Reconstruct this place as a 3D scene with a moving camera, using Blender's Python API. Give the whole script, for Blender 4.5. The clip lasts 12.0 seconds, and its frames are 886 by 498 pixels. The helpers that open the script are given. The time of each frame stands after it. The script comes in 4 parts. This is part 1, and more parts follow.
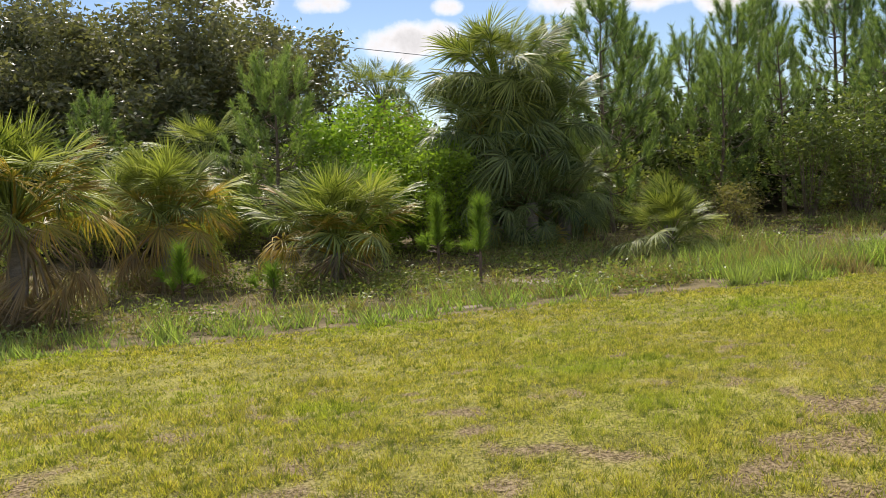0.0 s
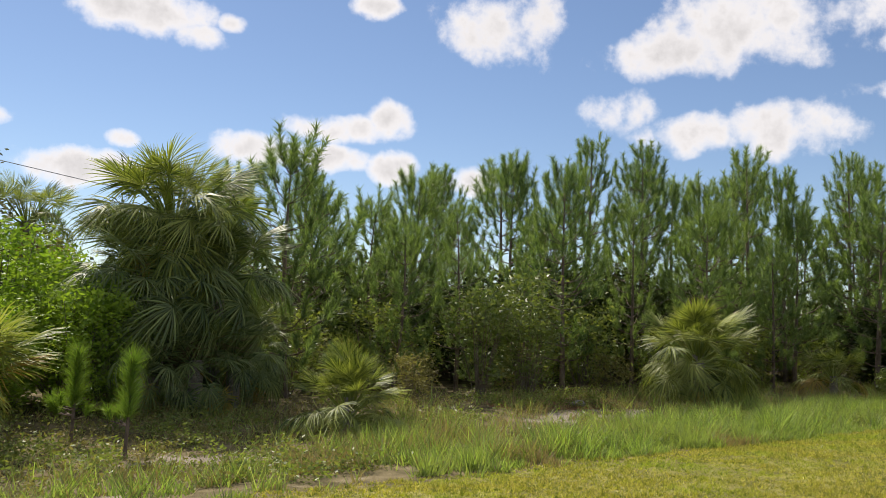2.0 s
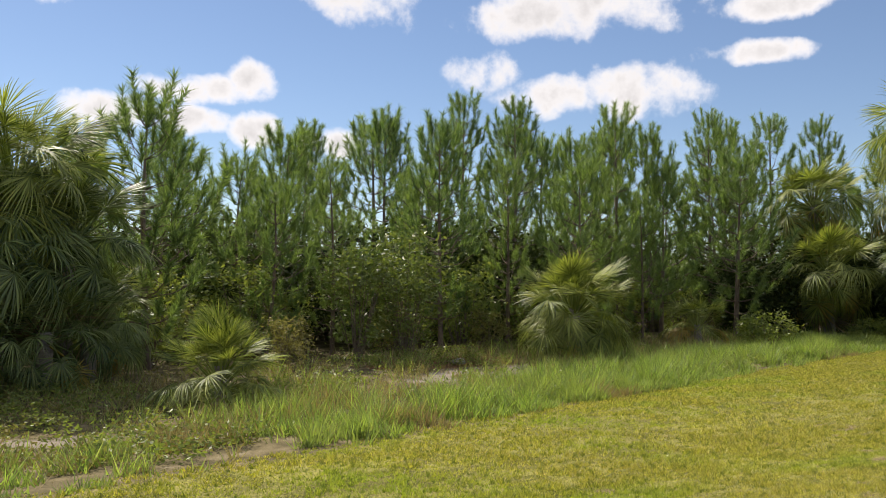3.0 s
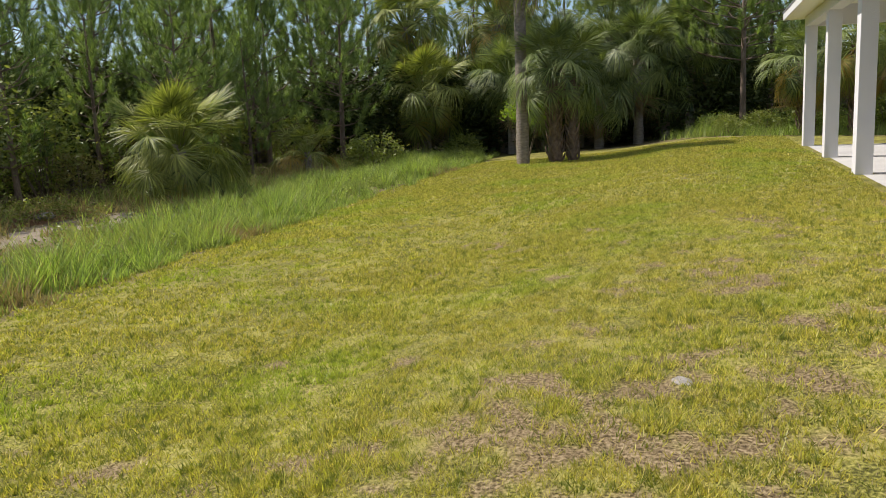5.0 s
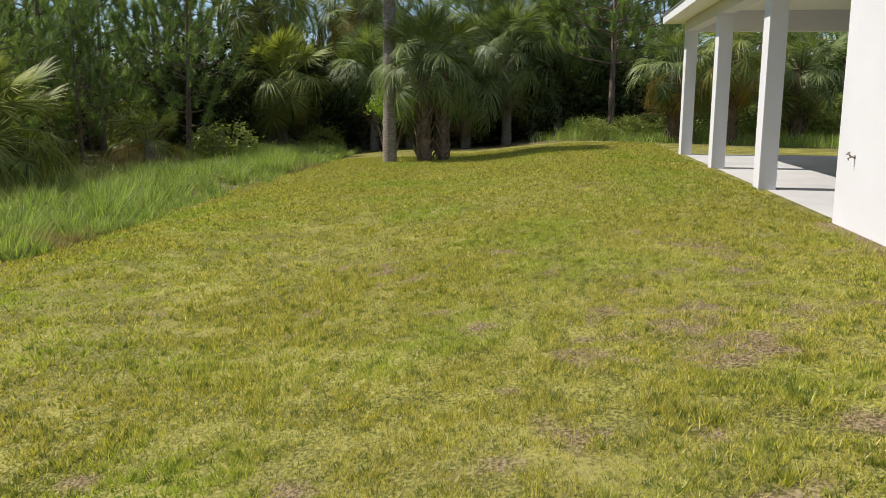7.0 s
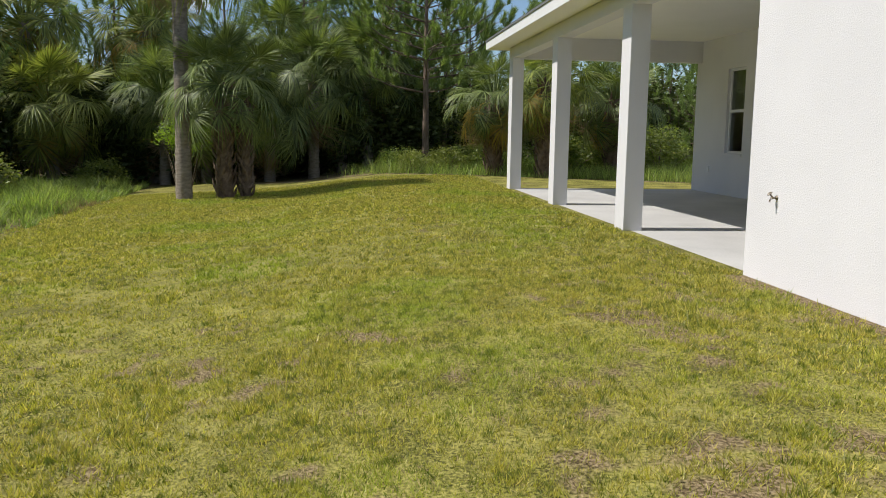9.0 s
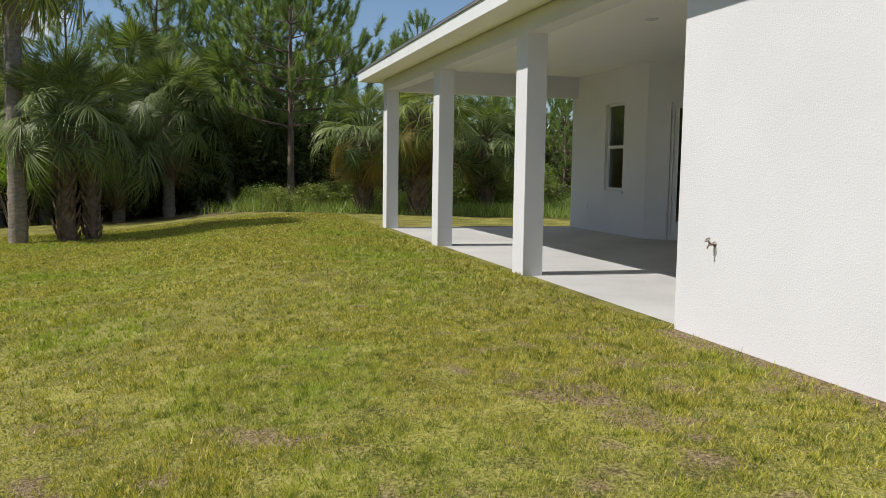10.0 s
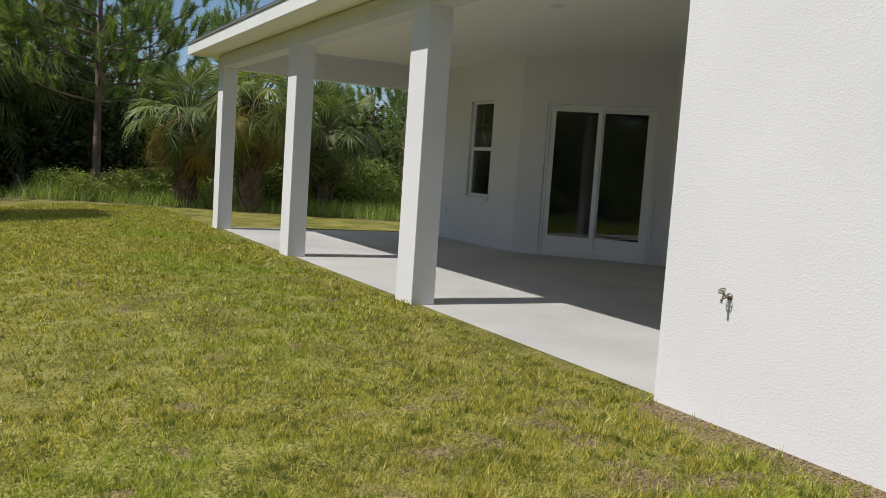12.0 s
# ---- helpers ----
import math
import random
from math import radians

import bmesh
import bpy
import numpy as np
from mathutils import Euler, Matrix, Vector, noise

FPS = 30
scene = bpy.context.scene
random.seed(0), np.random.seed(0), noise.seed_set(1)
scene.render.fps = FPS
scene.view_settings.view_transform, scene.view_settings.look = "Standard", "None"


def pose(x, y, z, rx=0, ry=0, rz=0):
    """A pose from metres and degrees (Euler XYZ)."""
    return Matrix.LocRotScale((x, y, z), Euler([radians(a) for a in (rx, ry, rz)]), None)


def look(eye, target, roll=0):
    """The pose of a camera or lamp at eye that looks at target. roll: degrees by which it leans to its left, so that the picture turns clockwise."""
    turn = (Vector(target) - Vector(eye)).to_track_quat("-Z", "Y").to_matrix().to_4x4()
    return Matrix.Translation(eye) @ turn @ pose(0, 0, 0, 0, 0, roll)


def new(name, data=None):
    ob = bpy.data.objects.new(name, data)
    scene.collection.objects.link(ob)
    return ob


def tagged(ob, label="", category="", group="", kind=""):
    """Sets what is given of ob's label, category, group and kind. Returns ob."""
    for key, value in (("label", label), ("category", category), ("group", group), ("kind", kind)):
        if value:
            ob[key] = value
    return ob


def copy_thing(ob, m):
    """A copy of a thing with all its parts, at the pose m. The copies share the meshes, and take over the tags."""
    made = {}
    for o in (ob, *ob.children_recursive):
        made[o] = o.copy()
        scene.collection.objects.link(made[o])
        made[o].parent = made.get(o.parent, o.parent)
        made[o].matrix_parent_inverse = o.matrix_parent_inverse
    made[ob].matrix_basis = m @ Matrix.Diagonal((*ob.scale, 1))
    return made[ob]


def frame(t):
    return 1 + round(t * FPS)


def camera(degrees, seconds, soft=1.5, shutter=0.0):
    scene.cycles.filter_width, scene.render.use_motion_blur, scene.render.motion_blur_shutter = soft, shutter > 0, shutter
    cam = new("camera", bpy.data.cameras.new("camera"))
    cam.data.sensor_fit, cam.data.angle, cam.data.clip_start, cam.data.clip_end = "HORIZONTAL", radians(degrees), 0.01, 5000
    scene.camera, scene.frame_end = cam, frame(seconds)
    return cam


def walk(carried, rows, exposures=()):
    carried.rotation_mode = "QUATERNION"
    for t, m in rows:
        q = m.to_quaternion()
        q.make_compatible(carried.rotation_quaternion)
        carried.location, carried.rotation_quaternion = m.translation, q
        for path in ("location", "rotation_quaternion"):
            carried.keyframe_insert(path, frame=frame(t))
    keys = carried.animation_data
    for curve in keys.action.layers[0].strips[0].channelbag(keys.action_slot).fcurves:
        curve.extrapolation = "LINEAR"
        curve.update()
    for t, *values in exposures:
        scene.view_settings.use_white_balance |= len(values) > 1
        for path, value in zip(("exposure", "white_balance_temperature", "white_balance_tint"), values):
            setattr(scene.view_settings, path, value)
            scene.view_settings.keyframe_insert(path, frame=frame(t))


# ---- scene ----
EXPOSURE = 0.28
cam = camera(55.0, 12.0, soft=0.8)
METRES, EYE, TILT, LEAN, TURN = 11.72, 1.395, 0.0, -0.6, -14.6
ROWS = [
    (0.0, 0.0, 0.0, 0.0, -0.34, -5.48, 3.55),
    (0.5, -0.0041, 0.0401, 0.0021, -1.09, -2.94, 1.59),
    (1.0, -0.0024, 0.0743, 0.0096, -9.68, 2.4, 0.69),
    (1.5, 0.0011, 0.111, 0.0108, -15.55, 3.95, -1.41),
    (2.0, 0.0048, 0.1444, 0.0127, -22.46, 4.34, -1.84),
    (2.5, 0.0151, 0.1779, 0.0099, -25.72, 3.93, -1.24),
    (3.0, 0.018, 0.2119, 0.0072, -31.29, 1.92, -0.21),
    (3.5, 0.0245, 0.243, 0.0037, -38.92, -4.3, 3.04),
    (5.5, 0.1121, 0.3641, 0.0026, -62.32, -9.65, 1.36),
    (6.0, 0.1424, 0.3911, 0.002, -64.96, -9.98, 0.64),
    (6.5, 0.1778, 0.414, -0.0009, -65.78, -10.15, 0.41),
    (7.0, 0.2114, 0.4363, -0.0015, -67.86, -10.56, -0.18),
    (7.5, 0.2463, 0.4579, -0.0024, -71.29, -10.1, -0.54),
    (9.5, 0.4288, 0.5512, -0.0076, -86.55, -7.11, -0.9),
    (10.0, 0.4748, 0.5672, -0.0051, -90.96, -5.97, -0.88),
    (10.5, 0.521, 0.5825, -0.0018, -91.1, -6.27, -0.69),
    (11.0, 0.5656, 0.5977, -0.001, -98.45, -6.83, -2.42),
    (11.5, 0.6136, 0.6023, -0.0007, -103.26, -7.2, -3.48),
    (12.0, 0.6534, 0.6124, -0.0016, -103.34, -5.89, -4.03),
]
walk(cam, [(t, pose(0, 0, EYE, TILT, LEAN, TURN) @ pose(METRES * x, METRES * y, METRES * z, 90 + pitch, roll, yaw)) for t, x, y, z, yaw, pitch, roll in ROWS],
     exposures=[(t, EXPOSURE + s, k, g) for t, s, k, g in ((0.0, 0.33, 6750, 14), (1.0, 0.22, 6800, 14), (2.5, 0.22, 6800, 14), (3.5, 0.38, 6900, 15), (5.5, 0.26, 6700, 13), (7.5, 0.2, 6550, 11), (9.5, 0.03, 6500, 10), (12.0, -0.16, 6450, 10))])

# ---- sky, clouds and sun ----
SUN_EL, SUN_AZ = 53.7, 1.0          # degrees; azimuth clockwise from +y
CLOUDS = [  # azimuth, elevation, half width, half height in degrees
    (16.6, 18.2, 4.6, 1.6), (19.9, 17.2, 2.0, 0.9), (22.1, 18.2, 1.0, 0.7), (31.6, 20.2, 1.7, 0.9), (40.3, 19.4, 4.3, 2.7), (52.0, 17.6, 5.5, 2.0),
    (57.5, 19.0, 9.0, 2.6), (66.6, 17.4, 4.2, 1.0), (65.7, 14.6, 3.6, 0.8), (49.0, 13.9, 3.2, 1.5), (52.5, 12.6, 3.6, 1.6), (58.8, 12.6, 4.0, 1.9),
    (29.6, 12.2, 3.4, 1.1), (33.0, 13.0, 1.7, 1.3), (33.2, 9.8, 1.7, 1.2), (38.4, 9.1, 2.3, 0.9), (13.0, 8.4, 4.2, 1.3), (24.5, 10.4, 2.8, 1.2),
    (29.0, 10.2, 2.6, 1.1), (7.9, 10.9, 2.3, 0.7), (15.7, 10.4, 1.2, 0.6), (1.5, 13.2, 4.0, 2.8), (79.8, 8.6, 3.0, 1.8),
    (120.0, 20.0, 9.0, 4.0), (165.0, 30.0, 12.0, 5.0), (-40.0, 18.0, 9.0, 4.0), (-75.0, 25.0, 10.0, 4.0), (-130.0, 22.0, 12.0, 5.0)]

world = bpy.data.worlds.new("world")
scene.world = world
world.use_nodes = True
wn, wl = world.node_tree.nodes, world.node_tree.links
wn.clear()


def wmath(op, a, b=None, c=None):
    n = wn.new("ShaderNodeMath")
    n.operation = op
    for i, v in enumerate((a, b, c)):
        if v is None:
            continue
        if isinstance(v, (int, float)):
            n.inputs[i].default_value = v
        else:
            wl.new(v, n.inputs[i])
    return n.outputs[0]


sky = wn.new("ShaderNodeTexSky")
sky.sky_type, sky.sun_disc = "NISHITA", False
sky.sun_elevation, sky.sun_rotation = radians(SUN_EL), radians(SUN_AZ)
sky.air_density, sky.dust_density, sky.ozone_density = 0.9, 0.15, 3.5
way = wn.new("ShaderNodeTexCoord").outputs["Generated"]
sep = wn.new("ShaderNodeSeparateXYZ")
wl.new(way, sep.inputs[0])
az = wmath("MULTIPLY", wmath("ARCTAN2", sep.outputs[0], sep.outputs[1]), 180 / math.pi)
el = wmath("MULTIPLY", wmath("ARCSINE", sep.outputs[2]), 180 / math.pi)


def wnoise(scale, detail):
    n = wn.new("ShaderNodeTexNoise")
    n.inputs["Scale"].default_value, n.inputs["Detail"].default_value, n.inputs["Roughness"].default_value = scale, detail, 0.6
    wl.new(way, n.inputs["Vector"])
    return n.outputs["Fac"]


puff, wisp = wnoise(15.0, 9.0), wnoise(5.0, 5.0)
body = None
for a, e, w, h in CLOUDS:
    dx = wmath("POWER", wmath("ABSOLUTE", wmath("DIVIDE", wmath("SUBTRACT", az, a), w)), 2.0)
    up = wmath("DIVIDE", wmath("SUBTRACT", el, e), h)
    dy = wmath("POWER", wmath("ABSOLUTE", up), 2.0)
    near = wmath("SUBTRACT", 1.0, wmath("ADD", dx, dy))
    body = near if body is None else wmath("MAXIMUM", body, near)
# unseen cloud cover above 22 degrees, added to brighten what lies in shade
fill_cover = wn.new("ShaderNodeMapRange")
fill_cover.inputs["From Min"].default_value, fill_cover.inputs["From Max"].default_value = 22.0, 32.0
fill_cover.inputs["To Min"].default_value, fill_cover.inputs["To Max"].default_value = -3.0, 0.3
wl.new(el, fill_cover.inputs["Value"])
fill_clouds = wmath("ADD", fill_cover.outputs[0], wmath("MULTIPLY", wmath("SUBTRACT", wnoise(2.6, 3.0), 0.5), 6.0))
body = wmath("MAXIMUM", body, wmath("MINIMUM", fill_clouds, 1.0))
dense = wmath("ADD", wmath("MAXIMUM", body, -1.2), wmath("MULTIPLY", wmath("SUBTRACT", puff, 0.53), 4.4))
ramp = wn.new("ShaderNodeMapRange")
ramp.interpolation_type = "SMOOTHSTEP"
ramp.inputs["From Min"].default_value, ramp.inputs["From Max"].default_value = -0.3, 0.85
wl.new(dense, ramp.inputs["Value"])
grey = wn.new("ShaderNodeMapRange")
grey.inputs["From Min"].default_value, grey.inputs["From Max"].default_value = 0.35, 1.9
grey.inputs["To Min"].default_value, grey.inputs["To Max"].default_value = 1.0, 0.56
wl.new(wmath("ADD", dense, wmath("MULTIPLY", wisp, 0.6)), grey.inputs["Value"])
SKY, CLOUD = 0.082, 0.8
blue = wn.new("ShaderNodeBackground")
wl.new(sky.outputs[0], blue.inputs["Color"])
blue.inputs["Strength"].default_value = SKY
white = wn.new("ShaderNodeBackground")
white.inputs["Color"].default_value = (0.97, 0.98, 1.0, 1)
wl.new(wmath("MULTIPLY", grey.outputs[0], CLOUD), white.inputs["Strength"])
mixw = wn.new("ShaderNodeMixShader")
wl.new(ramp.outputs[0], mixw.inputs[0])
wl.new(blue.outputs[0], mixw.inputs[1])
wl.new(white.outputs[0], mixw.inputs[2])
wl.new(mixw.outputs[0], wn.new("ShaderNodeOutputWorld").inputs[0])

sun = bpy.data.lights.new("sun", "SUN")
sun.energy, sun.angle, sun.color = 3.75, radians(0.55), (1.0, 0.955, 0.88)
sun_dir = Vector((math.sin(radians(SUN_AZ)) * math.cos(radians(SUN_EL)), math.cos(radians(SUN_AZ)) * math.cos(radians(SUN_EL)), math.sin(radians(SUN_EL))))
sun_ob = new("sun", sun)
sun_ob.matrix_world = look(sun_dir * 100, (0, 0, 0))


# ---- materials ----
def graph(name):
    m = bpy.data.materials.new(name)
    m.use_nodes = True
    m.node_tree.nodes.clear()
    return m, m.node_tree.nodes, m.node_tree.links


def noise_of(n, l, scale, detail=4.0, coord="Object", stretch=None):
    tc = n.new("ShaderNodeTexCoord")
    out = tc.outputs[coord]
    if stretch:
        mp = n.new("ShaderNodeMapping")
        mp.inputs["Scale"].default_value = stretch
        l.new(out, mp.inputs["Vector"])
        out = mp.outputs[0]
    t = n.new("ShaderNodeTexNoise")
    t.inputs["Scale"].default_value, t.inputs["Detail"].default_value = scale, detail
    l.new(out, t.inputs["Vector"])
    return t.outputs["Fac"]


def ramp_of(n, l, fac, stops):
    r = n.new("ShaderNodeValToRGB")
    while len(r.color_ramp.elements) < len(stops):
        r.color_ramp.elements.new(0.5)
    for el_, (p, c) in zip(r.color_ramp.elements, stops):
        el_.position, el_.color = p, (*c, 1)
    l.new(fac, r.inputs[0])
    return r.outputs[0]


def mix_of(n, l, fac, a, b, mode="MIX"):
    m = n.new("ShaderNodeMix")
    m.data_type, m.blend_type = "RGBA", mode
    for sock, v in ((m.inputs[0], fac), (m.inputs[6], a), (m.inputs[7], b)):
        if isinstance(v, (int, float)):
            sock.default_value = v
        elif isinstance(v, tuple):
            sock.default_value = (*v, 1)
        else:
            l.new(v, sock)
    return m.outputs[2]


def math_of(n, l, op, a, b):
    m = n.new("ShaderNodeMath")
    m.operation = op
    for s, v in zip(m.inputs, (a, b)):
        if isinstance(v, (int, float)):
            s.default_value = v
        else:
            l.new(v, s)
    return m.outputs[0]


def bump_of(n, l, height, strength, dist):
    b = n.new("ShaderNodeBump")
    b.inputs["Strength"].default_value, b.inputs["Distance"].default_value = strength, dist
    l.new(height, b.inputs["Height"])
    return b.outputs[0]


def leaf_material(name, dark, light, tint, clear=0.4, gloss=0.45, island=True, patch=None, spec=0.22, clump=None, lush=None, stops=(0.0, 0.75), worn=0.75):
    """Foliage: dark to light by leaf, tinted by plant, letting part of the light through."""
    m, n, l = graph(name)
    rnd = n.new("ShaderNodeNewGeometry").outputs["Random Per Island"] if island else noise_of(n, l, 3.0)
    own = n.new("ShaderNodeObjectInfo").outputs["Random"]
    col = ramp_of(n, l, rnd, [(stops[0], dark), (stops[1], light), (1.0, tint)])
    col = mix_of(n, l, math_of(n, l, "MULTIPLY", own, 0.45), col, tint)
    if patch:
        spots = math_of(n, l, "ADD", math_of(n, l, "MULTIPLY", noise_of(n, l, 0.45, 3.0), 0.5), math_of(n, l, "MULTIPLY", noise_of(n, l, 2.6, 4.0), 0.5))
        col = mix_of(n, l, ramp_of(n, l, spots, [(0.46, (0, 0, 0)), (0.60, (worn, worn, worn))]), col, patch)
    if lush:   # greener stretches, and single tufts of deeper green
        col = mix_of(n, l, ramp_of(n, l, noise_of(n, l, 0.55, 3.0), [(0.50, (0, 0, 0)), (0.68, (0.55, 0.55, 0.55))]), col, lush)
    if clump:
        col = mix_of(n, l, ramp_of(n, l, noise_of(n, l, 15.0, 2.0), [(0.38, (0.8, 0.8, 0.8)), (0.50, (0, 0, 0))]), col, clump)
    p = n.new("ShaderNodeBsdfPrincipled")
    p.inputs["Roughness"].default_value = gloss
    p.inputs["Specular IOR Level"].default_value = spec
    l.new(col, p.inputs["Base Color"])
    t = n.new("ShaderNodeBsdfTranslucent")
    l.new(mix_of(n, l, 1.0, col, (1.35, 1.45, 0.6), "MULTIPLY"), t.inputs["Color"])
    mx = n.new("ShaderNodeMixShader")
    mx.inputs[0].default_value = clear
    l.new(p.outputs[0], mx.inputs[1])
    l.new(t.outputs[0], mx.inputs[2])
    l.new(mx.outputs[0], n.new("ShaderNodeOutputMaterial").inputs[0])
    return m


def solid_material(name, a, b, scale, rough=0.8, bump=0.0, dist=0.01, fine=60.0, metal=0.0, stretch=None, spec=0.4):
    """Two tones mottled at a large and a fine scale, with a fine relief."""
    m, n, l = graph(name)
    big, small = noise_of(n, l, scale, 5.0, "Object", stretch), noise_of(n, l, fine, 3.0, "Object", stretch)
    fac = math_of(n, l, "ADD", math_of(n, l, "MULTIPLY", big, 0.7), math_of(n, l, "MULTIPLY", small, 0.3))
    col = ramp_of(n, l, fac, [(0.35, a), (0.65, b)])
    p = n.new("ShaderNodeBsdfPrincipled")
    p.inputs["Roughness"].default_value, p.inputs["Metallic"].default_value = rough, metal
    p.inputs["Specular IOR Level"].default_value = spec
    l.new(col, p.inputs["Base Color"])
    if bump:
        l.new(bump_of(n, l, math_of(n, l, "ADD", small, math_of(n, l, "MULTIPLY", big, 0.6)), bump, dist), p.inputs["Normal"])
    l.new(p.outputs[0], n.new("ShaderNodeOutputMaterial").inputs[0])
    return m


PALM_GREEN = leaf_material("palm_green", (0.035, 0.066, 0.014), (0.25, 0.30, 0.07), (0.40, 0.41, 0.12), 0.34, 0.46, spec=0.36, stops=(0.2, 0.7))
PALM_BLUE = leaf_material("palm_grey_green", (0.025, 0.052, 0.016), (0.17, 0.23, 0.07), (0.30, 0.34, 0.12), 0.28, 0.43, spec=0.42, stops=(0.2, 0.75))
PALM_YELLOW = leaf_material("palm_yellow", (0.2, 0.18, 0.04), (0.38, 0.29, 0.06), (0.44, 0.24, 0.06), 0.4, 0.42, spec=0.45)
PALM_DEAD = leaf_material("palm_dead", (0.17, 0.125, 0.08), (0.33, 0.26, 0.18), (0.28, 0.17, 0.09), 0.25, 0.6)
NEEDLE = leaf_material("pine_needle", (0.045, 0.09, 0.04), (0.21, 0.29, 0.11), (0.29, 0.36, 0.13), 0.46, 0.42, spec=0.5)
NEEDLE_YOUNG = leaf_material("young_needle", (0.11, 0.19, 0.035), (0.19, 0.29, 0.055), (0.22, 0.3, 0.06), 0.42, 0.5)
OAK_LEAF = leaf_material("oak_leaf", (0.05, 0.08, 0.022), (0.16, 0.21, 0.06), (0.21, 0.225, 0.075), 0.38, 0.42, spec=0.45)
OAK_CROWN = leaf_material("oak_crown", (0.065, 0.08, 0.04), (0.19, 0.195, 0.10), (0.28, 0.25, 0.15), 0.3, 0.42, spec=0.4)
SHRUB_LEAF = leaf_material("shrub_leaf", (0.055, 0.095, 0.024), (0.21, 0.275, 0.07), (0.30, 0.30, 0.09), 0.42, 0.45, spec=0.4)
# leaf colour near black: the deep shade of the woods is painted in
SHADE_LEAF = leaf_material("shade_leaf", (0.022, 0.036, 0.012), (0.065, 0.09, 0.03), (0.09, 0.105, 0.036), 0.2, 0.65, spec=0.12)
VINE_LEAF = leaf_material("vine_leaf", (0.15, 0.25, 0.03), (0.25, 0.36, 0.05), (0.28, 0.36, 0.055), 0.45, 0.42)
DRY_LEAF = leaf_material("dry_leaf", (0.13, 0.12, 0.05), (0.28, 0.25, 0.10), (0.31, 0.27, 0.11), 0.34, 0.6)
LAWN_BLADE = leaf_material("lawn_blade", (0.075, 0.105, 0.009), (0.42, 0.455, 0.041), (0.72, 0.58, 0.19), 0.40, 0.42, stops=(0.22, 0.62), worn=0.26, patch=(0.46, 0.36, 0.11), spec=0.4, clump=(0.085, 0.13, 0.012), lush=(0.28, 0.41, 0.04))
ROUGH_BLADE = leaf_material("rough_blade", (0.04, 0.085, 0.016), (0.28, 0.43, 0.085), (0.48, 0.52, 0.2), 0.42, 0.45, patch=(0.31, 0.35, 0.13), stops=(0.2, 0.7), worn=0.6, spec=0.35)
STRAW_BLADE = leaf_material("straw_blade", (0.20, 0.15, 0.08), (0.36, 0.285, 0.15), (0.42, 0.35, 0.19), 0.3, 0.6)
PINE_STRAW = leaf_material("pine_straw", (0.14, 0.06, 0.03), (0.30, 0.15, 0.08), (0.36, 0.21, 0.12), 0.2, 0.6)
BARK = solid_material("pine_bark", (0.10, 0.07, 0.05), (0.24, 0.18, 0.14), 6.0, 0.9, 0.8, 0.03, 25.0, stretch=(1, 1, 0.35))
OAK_BARK = solid_material("oak_bark", (0.09, 0.08, 0.07), (0.20, 0.18, 0.16), 5.0, 0.9, 0.8, 0.03, 25.0)
PALM_BARK = solid_material("palm_bark", (0.19, 0.155, 0.12), (0.36, 0.31, 0.26), 7.0, 0.9, 0.9, 0.03, 30.0, stretch=(1, 1, 2.5))
BOOT = solid_material("palm_boot", (0.09, 0.06, 0.04), (0.24, 0.17, 0.115), 7.0, 0.85, 0.6, 0.02, 40.0)
TWIG = solid_material("twig", (0.12, 0.09, 0.06), (0.24, 0.19, 0.14), 8.0, 0.9, 0.4, 0.01)
DEADWOOD = solid_material("dead_wood", (0.25, 0.22, 0.19), (0.45, 0.41, 0.37), 8.0, 0.9, 0.4, 0.01)


def stucco_material(name, colour):
    m, n, l = graph(name)
    big, mid, small = noise_of(n, l, 0.8, 3.0), noise_of(n, l, 72.0, 3.0), noise_of(n, l, 200.0, 2.0)
    col = ramp_of(n, l, big, [(0.3, tuple(0.93 * c for c in colour)), (0.7, colour)])
    p = n.new("ShaderNodeBsdfPrincipled")
    p.inputs["Roughness"].default_value, p.inputs["Specular IOR Level"].default_value = 0.85, 0.25
    l.new(col, p.inputs["Base Color"])
    knock = ramp_of(n, l, mid, [(0.48, (0, 0, 0)), (0.62, (1, 1, 1))])
    h = math_of(n, l, "ADD", knock, math_of(n, l, "MULTIPLY", small, 0.5))
    l.new(bump_of(n, l, h, 0.28, 0.0028), p.inputs["Normal"])
    l.new(p.outputs[0], n.new("ShaderNodeOutputMaterial").inputs[0])
    return m


STUCCO = stucco_material("white_stucco", (0.765, 0.752, 0.772))
SOFFIT = solid_material("white_soffit", (0.86, 0.84, 0.78), (0.89, 0.87, 0.81), 1.5, 0.7, 0.05, 0.002)
TRIM_WHITE = solid_material("white_trim", (0.78, 0.78, 0.78), (0.83, 0.83, 0.83), 2.0, 0.45)
VINYL = solid_material("white_vinyl", (0.78, 0.78, 0.79), (0.82, 0.82, 0.83), 2.0, 0.35)
SLAB = solid_material("broom_concrete", (0.42, 0.415, 0.41), (0.54, 0.53, 0.52), 0.9, 0.85, 0.3, 0.003, 45.0, stretch=(1, 1, 1))
SHINGLE = solid_material("grey_shingle", (0.07, 0.07, 0.075), (0.15, 0.15, 0.155), 5.0, 0.9, 0.5, 0.004, 80.0)
METAL_DARK = solid_material("drip_edge", (0.30, 0.31, 0.33), (0.38, 0.39, 0.41), 4.0, 0.4, metal=0.6)
BRASS = solid_material("weathered_brass", (0.16, 0.13, 0.095), (0.34, 0.30, 0.25), 60.0, 0.5, metal=0.85)
# dark grey that stands in for the shade of an unlit interior
ROOM_SHADE = solid_material("room_shade", (0.06, 0.06, 0.06), (0.09, 0.09, 0.09), 2.0, 0.9)
